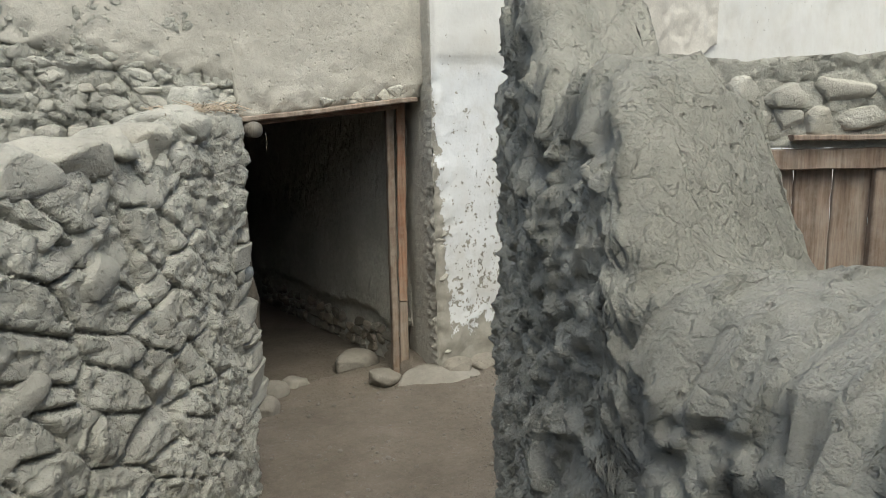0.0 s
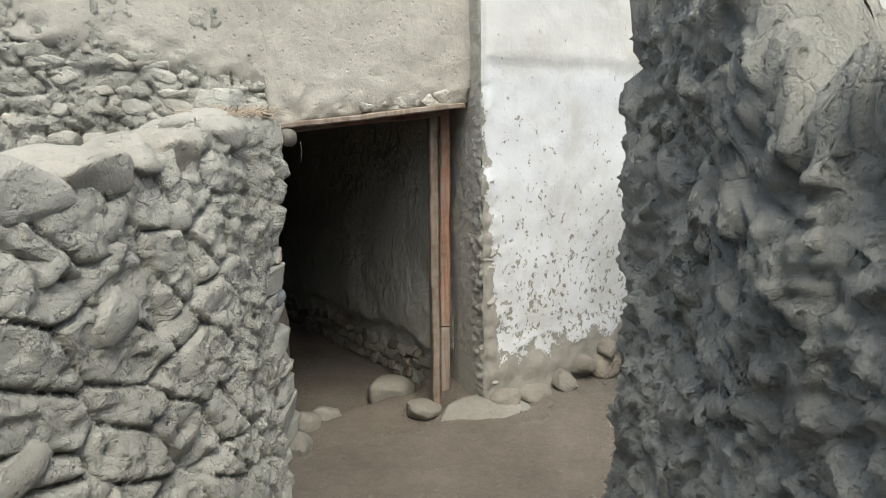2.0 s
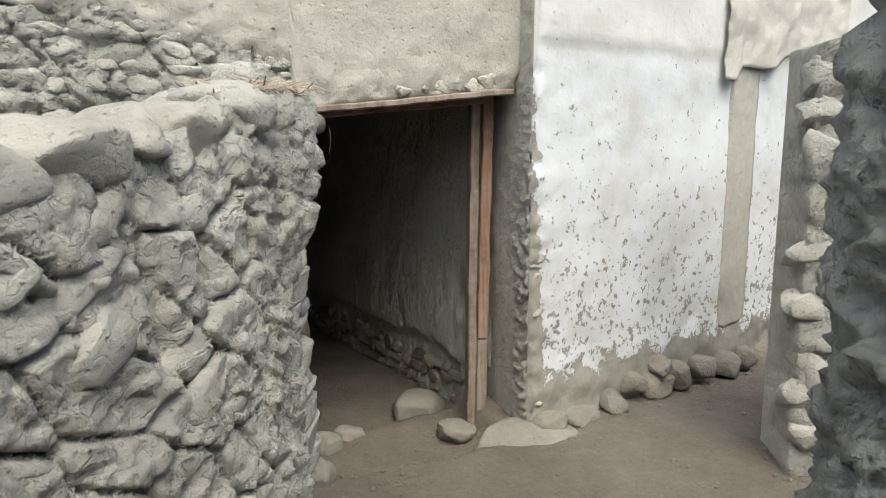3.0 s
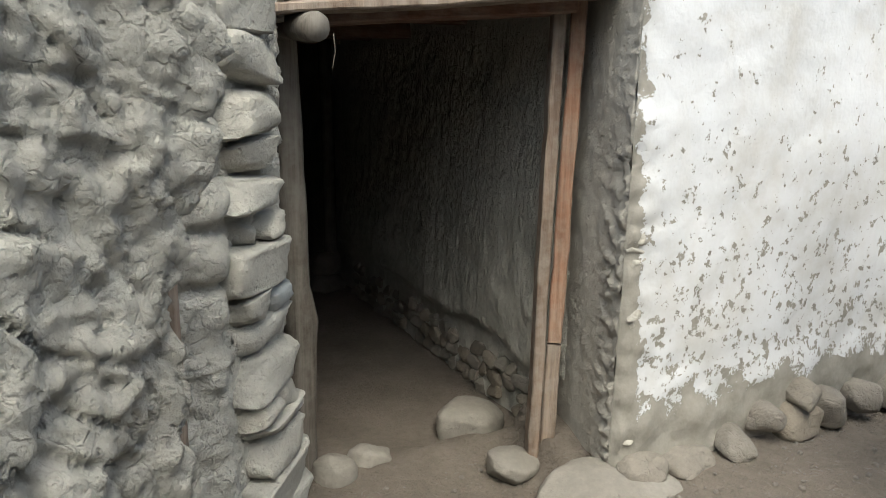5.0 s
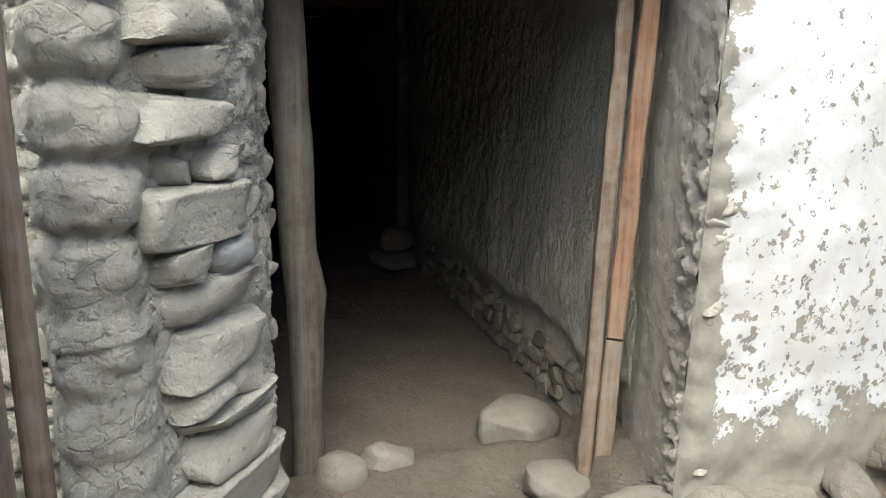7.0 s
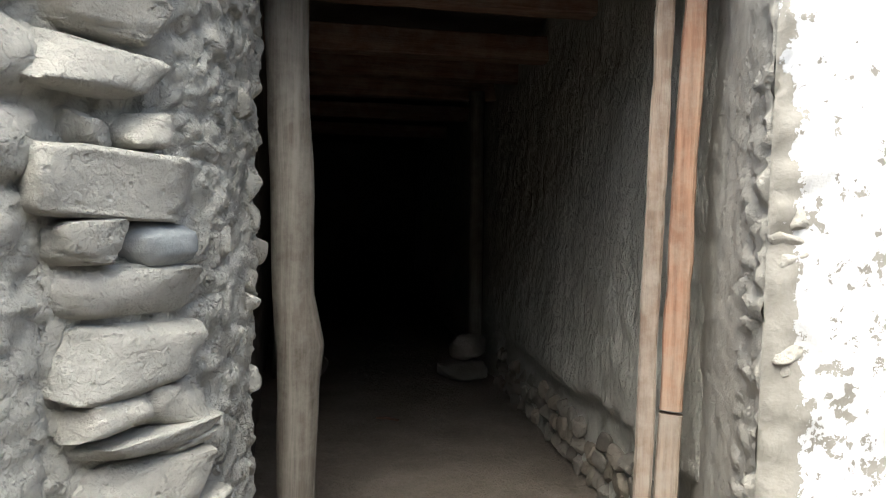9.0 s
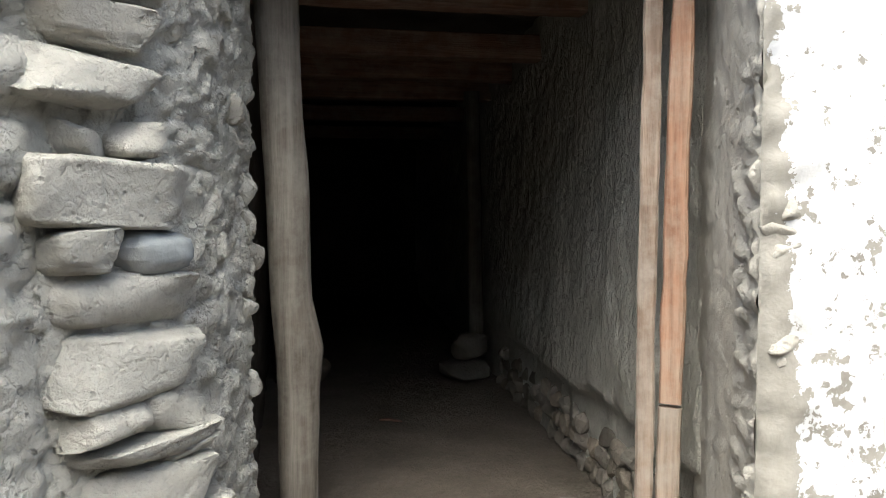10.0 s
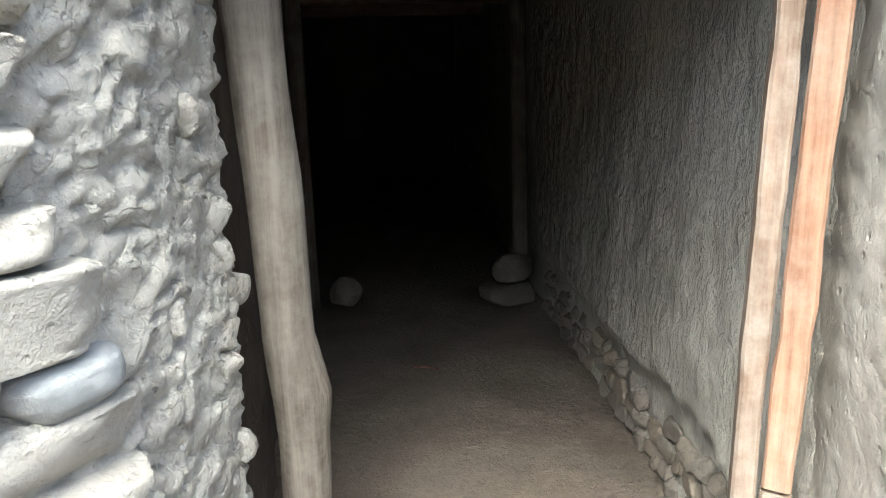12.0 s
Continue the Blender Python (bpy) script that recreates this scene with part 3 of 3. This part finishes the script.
def pilaster_relief(x, y, z):
    """A plastered stack of stones: bulges above, a smooth mud skirt below."""
    zz = z + 0.02 * noise.noise(Vector((x * 9, y * 9, 3)))
    seam = min(abs(zz - q) for q in (0.60, 0.73, 0.90, 1.05, 1.19, 1.33, 1.47, 1.61, 1.75))
    notch = (0.026 if z > 1.0 else 0.004) * math.exp(-(seam / 0.016) ** 2)
    bulge = (0.014 if z > 0.85 else 0.004) * min(1.0, seam / 0.06)
    return bulge - notch + 0.014 * rough(x, y, z, 7, 4) + 0.006 * rough(x, y, z, 22, 3) + 0.006 * facet(x, y, z, 16, 2) + 0.03 * max(0.0, 0.75 - z)


pilaster = loaf("wall_pilaster", [(-1.47, -0.51), (-1.355, -0.475), (-1.315, -0.38), (-1.40, -0.28), (-1.52, -0.34)], ((-1.405, -0.41), (-1.42, -0.38)), -0.1, lambda x, y: 1.9, pilaster_relief, 0.009, PALE_MUD, ease=8)
tagged(pilaster, "lumpy mud plastered pilaster", "wall", kind="structure")

# ---- added closing walls, out of view; heights set by the sky light they block ----
tagged(panel("wall_lane_side", (-4.4, -5.0), (-4.4, 1.0), lambda s: -0.2, lambda s: 2.4, 0.3, lambda s, z: 0.02 * rough(s, 20, z, 3), 0.08, MUD), "unseen plain mud wall added to close the lane and block low sky", "wall", kind="structure")
tagged(panel("wall_lane_back", (5.6, -5.0), (-4.4, -5.0), lambda s: -0.2, lambda s: 3.4, 0.3, lambda s, z: 0.02 * rough(s, 21, z, 3), 0.08, MUD), "unseen plain mud wall added to close the lane and block low sky", "wall", kind="structure")
YA, YDIR = Vector((0.60, -1.46)), Vector((0.722, -0.692))
YB = YA + YDIR * 4.6


def yard_top(s):
    return 2.02 + 0.05 * rough(s, 0, 0, 2.5)


def on_yard(s, out=0.0):
    p = YA + YDIR * s - Vector((-YDIR.y, YDIR.x)) * out
    return p


GATE0, GATE1, GATE_TOP = 0.32, 1.65, 1.465
wall_yard = tagged(panel("wall_yard", YA, on_yard(GATE0 - 0.02), lambda s: -0.2, yard_top, 0.35, lambda s, z: 0.03 * creased(s, z, 3, 7, 0) + 0.015 * rough(s, 22, z, 6), 0.025, MUD), "rubble wall beside a plank gate", "wall", kind="structure")
wall_over_gate = tagged(panel("wall_over_gate", on_yard(GATE0 - 0.02), on_yard(GATE1 + 0.02), lambda s: GATE_TOP + 0.075 + 0.02 * rough(s, 5, 0, 4), lambda s: yard_top(s + GATE0), 0.35,
                              lambda s, z: 0.03 * creased(s, z, 5, 7, 0) + 0.015 * rough(s, 23, z, 6), 0.02, MUD), "rubble courses over a plank gate", "wall", kind="structure")
wall_yard_far = tagged(panel("wall_yard_far", on_yard(GATE1 + 0.02), YB, lambda s: -0.2, lambda s: yard_top(s + GATE1), 0.35, lambda s, z: 0.03 * creased(s, z, 7, 7, 0), 0.05, MUD), "rubble wall beyond a plank gate", "wall", kind="structure")

# ---- plank gate in the yard wall ----
gate = tagged(new("plank_gate"), "old brown plank gate in a timber frame", "gate")
OUT = (-Vector((-YDIR.y, YDIR.x))).to_3d()


def gate_at(s, z, out=0.0):
    p = on_yard(s, out)
    return (p.x, p.y, z)


for k in range(6):
    s = GATE0 + 0.20 + (GATE1 - GATE0 - 0.30) * k / 5
    plank("board", gate_at(s, 0.02, -0.05), gate_at(s, GATE_TOP - 0.01, -0.05), 0.195, 0.03, OUT, GATE_WOOD, gate, seed=30 + k, warp=0.006)
for s in (GATE0 + 0.05, GATE0 + 0.30, GATE0 + 0.95, GATE1 - 0.05):
    plank("stile", gate_at(s, -0.02, -0.01), gate_at(s, GATE_TOP, -0.01), 0.085, 0.05, OUT, GATE_WOOD, gate, seed=40 + s)
for z in (GATE_TOP + 0.02, 0.75):
    plank("rail", gate_at(GATE0, z, 0.0), gate_at(GATE1, z, 0.0), 0.11, 0.06, OUT, GATE_WOOD, gate, seed=50 + z)
plank("lintel_board", gate_at(GATE0 + 0.45, GATE_TOP + 0.135, 0.04), gate_at(GATE1 + 0.15, GATE_TOP + 0.12, 0.0), 0.10, 0.03, (0, 0, 1), GATE_WOOD, gate, seed=55)

# ---- clay strip and sheet on the white wall ----
tagged(panel("wall_strip", (1.67, -0.425), (1.96, -0.425), lambda s: 0.42 + 0.05 * rough(s, 1, 0, 9), lambda s: 3.2, 0.1, lambda s, z: 0.008 + 0.008 * rough(s, 31, z, 4) + 0.006 * rough(s * 4, 31, z, 5), 0.02, PLASTER),
       "bare streaked clay strip on the whitewashed wall", "wall", kind="structure")


def hung_sheet():
    verts, faces = [], []
    nx, nz = 60, 50
    for i in range(nx + 1):
        u = i / nx
        x = 1.52 + 1.5 * u
        low = 1.98 + 0.28 * u + 0.03 * math.sin(u * 14) - 0.06 * math.exp(-((u - 0.06) / 0.05) ** 2)
        for k in range(nz + 1):
            z = low + (3.1 - low) * k / nz
            fold = 0.008 * math.sin(u * 22 + z * 5) + 0.016 * rough(x, 0, z, 4) + 0.012 * rough(x * 2, 3, z, 7)
            verts.append((x, -0.465 + fold, z))
    m = len(verts)
    verts += [(x, y + 0.006, z) for x, y, z in verts]
    for i in range(nx):
        for k in range(nz):
            a = i * (nz + 1) + k
            q = (a, a + nz + 1, a + nz + 2, a + 1)
            faces.append(q)
            faces.append(tuple(m + c for c in reversed(q)))
    for i in range(nx):
        a, b = i * (nz + 1), (i + 1) * (nz + 1)
        faces.append((a, m + a, m + b, b))
    return mesh_object("hanging_sheet", verts, faces, CLOTH)


CLOTH = earth("dusty_cloth", (0.44, 0.415, 0.375), (0.52, 0.495, 0.45), (0.58, 0.555, 0.51), grain=120, lump=4, depth=0.01, pits=0.0008)
tagged(hung_sheet(), "dusty beige cloth sheet hung on the white wall", "cloth")

# ---- door frame in the recess beside the pier ----
side_door = tagged(new("side_door"), "old plank door in the recess with a round pole jamb", "door")
stick("pole", [(-1.495, -0.655, 0.05), (-1.50, -0.65, 0.8), (-1.51, -0.635, 1.66)], [0.025, 0.023, 0.021], POST_WOOD, side_door, "reddish brown round pole", wobble=0.1)
plank("stile", (-1.545, -0.715, 0.06), (-1.56, -0.705, 1.66), 0.07, 0.04, (1, -0.15, 0), POST_WOOD, side_door, seed=61)
for k in range(3):
    plank("board", (-1.60, -0.64 - 0.10 * k, 0.08), (-1.615, -0.64 - 0.10 * k, 1.64), 0.095, 0.025, (1, -0.15, 0), RED_WOOD, side_door, seed=63 + k)
for z in (0.55, 0.95, 1.4):
    plank("batten", (-1.575, -0.70, z), (-1.575, -0.90, z + 0.02), 0.06, 0.025, (1, -0.15, 0), GATE_WOOD, side_door, seed=70 + z)

ring = [(-1.507 + 0.030 * math.cos(a), -0.641 + 0.030 * math.sin(a), 1.36 + 0.004 * math.sin(3 * a)) for a in [k * math.pi / 6 for k in range(13)]]
stick("wire_tie", ring, [0.003] * 13, BEAM_WOOD, side_door, "thin dark wire tie", sides=6)

# ---- boulders and stones on the floor ----
BOULDERS = [stone_mesh(120 + k, PALE_STONE, 4, 0.8, 9, 0.13, (0.75, 1.0), 60) for k in range(5)]


def boulder(k, x, y, z, size, turn, label):
    ob = new("boulder", BOULDERS[k % 5])
    ob.matrix_basis = Matrix.LocRotScale((x, y, z), Euler(turn), Vector(size))
    return tagged(ob, label, "boulder", group="stones at the threshold")


boulder(0, -0.035, 0.47, -0.02, (0.165, 0.14, 0.13), (0.1, 0.1, 0.5), "rounded dust coated boulder inside the doorway")
boulder(1, 0.02, -0.47, 0.06, (0.36, 0.23, 0.13), (0.1, 0.12, -0.3), "broad pale dusty boulder half sunk before the doorway")
boulder(2, -0.13, -0.02, 0.06, (0.15, 0.10, 0.055), (0.15, 0.25, 0.5), "flat stone beside the door post")
boulder(3, -0.79, 0.24, 0.03, (0.085, 0.085, 0.10), (0.1, 0.2, 0.3), "grey stone against the log post")
boulder(4, -0.60, 0.32, 0.015, (0.11, 0.075, 0.085), (0.3, 0.1, 0.2), "small grey stone in the threshold")
boulder(0, -1.10, -0.22, 0.14, (0.10, 0.09, 0.10), (0.2, 0.0, 0.7), "grey stone at the foot of the pier")
for k, (x, z, sx, sz) in enumerate(((0.13, 0.17, 0.11, 0.06), (0.36, 0.15, 0.13, 0.055), (0.60, 0.17, 0.08, 0.06), (0.80, 0.23, 0.07, 0.06), (0.99, 0.18, 0.11, 0.08), (1.01, 0.30, 0.07, 0.045), (1.22, 0.20, 0.10, 0.09), (1.45, 0.20, 0.10, 0.085), (1.70, 0.17, 0.11, 0.085),
                                    (1.95, 0.15, 0.12, 0.08), (2.22, 0.13, 0.12, 0.08), (2.5, 0.11, 0.13, 0.08), (2.8, 0.09, 0.13, 0.08), (3.1, 0.07, 0.13, 0.08), (3.45, 0.05, 0.14, 0.08))):
    ob = stone(FIELD_STONES[k % 6], (x, -0.445 - 0.015 * (k % 3), z + 0.02), (sx, 0.10, sz), (0.1 * (k % 3), 0.12 * ((k * 7) % 5 - 2), 0.2 * ((k * 3) % 5 - 2)), None, "base_stone")
    tagged(ob, "rounded dusty field stone at the foot of the white wall", "stone", group="stones along the white wall")

# ---- inside the passage ----
ob = stone(FIELD_STONES[1], (0.20, 2.95, 0.04), (0.17, 0.15, 0.075), (0.05, 0, 0.3), None, "pad_stone")
tagged(ob, "flat grey stone under a timber post in the passage", "stone", group="stones under the passage posts")
ob = stone(FIELD_STONES[4], (0.215, 2.97, 0.19), (0.13, 0.12, 0.085), (0, 0.05, 0.9), None, "pad_stone")
tagged(ob, "grey stone stacked on another under a post", "stone", group="stones under the passage posts")
tagged(stick("passage_post", [(0.28, 3.02, 0.25), (0.265, 3.02, 1.1), (0.24, 3.02, 1.86)], [0.05, 0.048, 0.05], LOG_WOOD), "round timber post standing on stacked stones", "post", group="posts in the passage")
tagged(stick("passage_post", [(-0.98, 3.05, -0.02), (-1.0, 3.05, 1.86)], [0.05, 0.05], LOG_WOOD, seed=5.0), "round timber post by the passage wall", "post", group="posts in the passage")
ob = stone(FIELD_STONES[2], (-0.78, 3.1, 0.05), (0.11, 0.10, 0.09), (0, 0, 0.5), None, "pad_stone")
tagged(ob, "grey stone lying on the passage floor", "stone", group="stones under the passage posts")
tagged(stick("twig", [(-0.47, 2.06, -0.022), (-0.42, 2.04, -0.018), (-0.36, 2.01, -0.023)], [0.006, 0.008, 0.005], BEAM_WOOD, sides=8), "short dark twig on the dusty floor", "twig")
tagged(stick("hanging_root", [(-0.92, -0.12, 1.68), (-0.915, -0.12, 1.63), (-0.925, -0.12, 1.58)], [0.002, 0.0015, 0.001], LOG_WOOD, sides=6), "thin dry root hanging from the broken timber", "root")

# ---- stones of the walls ----
rng = random.Random(5)
courses(wall_left, LA + LDIR * 2.6 + LOUT * 0.03, LA + LDIR * 0.66 + LOUT * 0.115, lambda s: 0.1, lambda s: left_top(*(LA + LDIR * (2.6 - s))) - 0.09, 0.115, 0.20, 0.05, -0.048, rng, tilt=0.40, wander=0.15, skip=0.5, lean=0.065)
for k, (s, z, sx, sz) in enumerate(((0.52, 1.74, 0.13, 0.075), (0.76, 1.675, 0.085, 0.07), (0.92, 1.665, 0.10, 0.075), (1.12, 1.64, 0.15, 0.08), (1.30, 1.63, 0.13, 0.08), (1.6, 1.62, 0.15, 0.08))):
    p = LA + LDIR * s + LOUT * (0.02 - 0.03 * s)
    stone(STONES[(k * 3) % 10], (p.x, p.y, z), (sx, 0.12, sz), (0.08 * (k % 3 - 1), 0.06 * (k % 2), math.atan2(LDIR.y, LDIR.x)), wall_left, "cap_stone")

PD, PO = Vector((0.690, 0.724)), Vector((0.724, -0.690))
P0 = Vector((-1.31, -0.40)) - PO * 0.045
PYAW = math.atan2(PD.y, PD.x)
PIER_STONES = ((-0.05, 0.26, 1.67, 1.79, 0), (-0.05, 0.24, 1.545, 1.665, 5), (-0.06, 0.215, 1.41, 1.535, 1), (-0.05, 0.21, 1.325, 1.405, 2), (-0.07, 0.20, 1.225, 1.320, 3), (0.0, 0.115, 1.125, 1.21, -2), (0.10, 0.23, 1.135, 1.205, 4),
               (-0.05, 0.265, 1.015, 1.13, 0), (0.11, 0.295, 0.922, 1.015, -9), (-0.03, 0.12, 0.93, 1.008, 2), (-0.04, 0.300, 0.825, 0.928, 6), (0.0, 0.305, 0.695, 0.828, 3), (0.02, 0.175, 0.62, 0.70, 1), (0.16, 0.315, 0.605, 0.70, 5),
               (0.02, 0.34, 0.578, 0.622, 2), (0.18, 0.36, 0.548, 0.582, 6), (0.02, 0.36, 0.45, 0.56, 4), (0.0, 0.385, 0.345, 0.452, 0), (0.0, 0.38, 0.22, 0.345, 3), (0.0, 0.39, 0.09, 0.22, 6))
for k, (u0, u1, z0, z1, which) in enumerate(PIER_STONES):
    p = P0 + PD * ((u0 + u1) / 2 + 0.02) + PO * (0.012 * ((k * 7) % 5 - 2) / 2 - 0.004)
    me = BLUE if which == -9 else (ROUND_STONES[-which] if which < 0 else SLABS[which])
    stone(me, (p.x, p.y, (z0 + z1) / 2 - 0.012), ((u1 - u0) * 0.515, 0.10, (z1 - z0) * 0.52), (0.05 * (k % 3 - 1), 0.035 * ((k * 5) % 3 - 1), PYAW + 0.07 * (k % 3 - 1)), pier)
# small stones of the jamb behind the pier's edge
rng = random.Random(9)
courses(pier, (-1.125, -0.16), (-1.0, 0.27), lambda s: 0.1, lambda s: 1.75, 0.075, 0.10, 0.05, -0.034, rng, wander=0.6, meshes=STONES, skip=0.35)
# rubble of the house front
rng = random.Random(12)
q0, q1 = F0 + FDIR * f_s(-2.9), F0 + FDIR * f_s(-1.03)
courses(wall_front_base, q0, q1, lambda s: 1.45, lambda s: plaster_bottom(f_s(-2.9) + s) + 0.02, 0.07, 0.12, 0.035, -0.018, rng, wander=0.35, meshes=ROUND_STONES + STONES[:5], skip=0.5)
# stones showing over the lintel
for k, x in enumerate((-0.50, -0.40, -0.31, -0.235, -0.15, -0.075)):
    p = F0 + FDIR * f_s(x)
    s = f_s(x)
    stone(STONES[k % 6], (p.x, p.y + 0.022, lintel_z(s) + 0.036 + 0.010 * (k % 2)), (0.05, 0.045, 0.030 + 0.006 * (k % 3)), (0.1 * k, 0.3 * (k % 3), 0.2 * k), wall_front)
# bare stones low on the passage wall
rng = random.Random(15)
courses(tagged(bpy.data.objects["wall_passage_right"]), (0.364, 2.9), (0.184, 0.25), lambda s: -0.03, lambda s: 0.25, 0.07, 0.12, 0.035, -0.052, rng, wander=0.5, meshes=FIELD_STONES, skip=0.2)
# worn stones at the corner of the white wall
rng = random.Random(21)
z = 0.30
while z < 1.2:
    h = rng.uniform(0.03, 0.075)
    if rng.random() < 0.7:
        stone(rng.choice(CORNER_STONES), (0.105 + rng.uniform(-0.015, 0.015), -0.362 + rng.uniform(-0.012, 0.008), z), (rng.uniform(0.045, 0.07), rng.uniform(0.04, 0.055), h * 0.7), (rng.uniform(-0.3, 0.3), rng.uniform(-0.3, 0.3), 0.8 + rng.uniform(-0.6, 0.6)), reveal)
    z += h * rng.uniform(0.8, 1.3)
rng = random.Random(25)
courses(wall_yard, YA, on_yard(GATE0 - 0.04), lambda s: 0.3, yard_top, 0.14, 0.2, 0.06, -0.01, rng, wander=0.2)
courses(wall_over_gate, on_yard(GATE0), on_yard(GATE1), lambda s: GATE_TOP + 0.15, lambda s: yard_top(s + GATE0), 0.16, 0.26, 0.07, 0.0, rng, wander=0.15)


def litter():
    """Bits of straw, chips and pebbles on the floor of the lane."""
    rng = random.Random(33)
    bm = bmesh.new()
    for _ in range(4600):
        x, y = rng.uniform(-1.6, 3.4), rng.uniform(-2.4, 0.1)
        if y > -0.5 and x > 0.0:
            continue
        z = ground_height(x, y)
        if rng.random() < 0.55:
            a = rng.uniform(0, math.pi)
            d = Vector((math.cos(a), math.sin(a), rng.uniform(-0.1, 0.1))) * rng.uniform(0.008, 0.022)
            w = Vector((-d.y, d.x, 0)).normalized() * rng.uniform(0.0015, 0.003)
            c = Vector((x, y, z + 0.004))
            vs = [bm.verts.new(c + p) for p in (d, w, -d, -w, Vector((0, 0, 0.003)))]
            for i in range(4):
                bm.faces.new((vs[i], vs[(i + 1) % 4], vs[4]))
        else:
            r = rng.uniform(0.003, 0.007) if rng.random() < 0.8 else rng.uniform(0.007, 0.016)
            m = Matrix.Translation((x, y, z + r * 0.3)) @ Matrix.Diagonal((r, r * rng.uniform(0.6, 1), r * 0.7, 1)) @ Euler((rng.random() * 3, rng.random() * 3, 0)).to_matrix().to_4x4()
            bmesh.ops.create_icosphere(bm, subdivisions=1, radius=1.0, matrix=m)
    tagged(part("litter", bm, BASE_STONE), "straw bits and small pebbles on the dust", "litter", kind="stuff")


litter()


def straw_clump():
    """Straw and mud crumbs on the broken end of the rubble wall."""
    rng = random.Random(44)
    bm = bmesh.new()
    for _ in range(260):
        s, n = abs(rng.gauss(0.10, 0.09)), rng.gauss(-0.13, 0.06)
        p = LE + LDIR * s + LOUT * n
        z = left_top(p.x, p.y) + rng.uniform(-0.005, 0.035) * max(0.2, 1 - s / 0.3)
        a, tilt = rng.uniform(0, 2 * math.pi), rng.uniform(-0.4, 0.4)
        d = Vector((math.cos(a), math.sin(a), tilt)) * rng.uniform(0.015, 0.05)
        w = Vector((-d.y, d.x, 0)).normalized() * 0.0018
        c = Vector((p.x, p.y, z))
        vs = [bm.verts.new(c + q) for q in (d + w, d - w, -d - w, -d + w, d + Vector((0, 0, 0.003)), -d + Vector((0, 0, 0.003)))]
        bm.faces.new((vs[0], vs[4], vs[5], vs[3]))
        bm.faces.new((vs[1], vs[2], vs[5], vs[4]))
    tagged(part("straw", bm, STRAW), "dry straw bits on the broken wall end", "straw", kind="stuff")


STRAW = wood("dry_straw", (0.24, 0.19, 0.14), (0.34, 0.28, 0.21), (0.42, 0.35, 0.27), dust=0.3)
straw_clump()
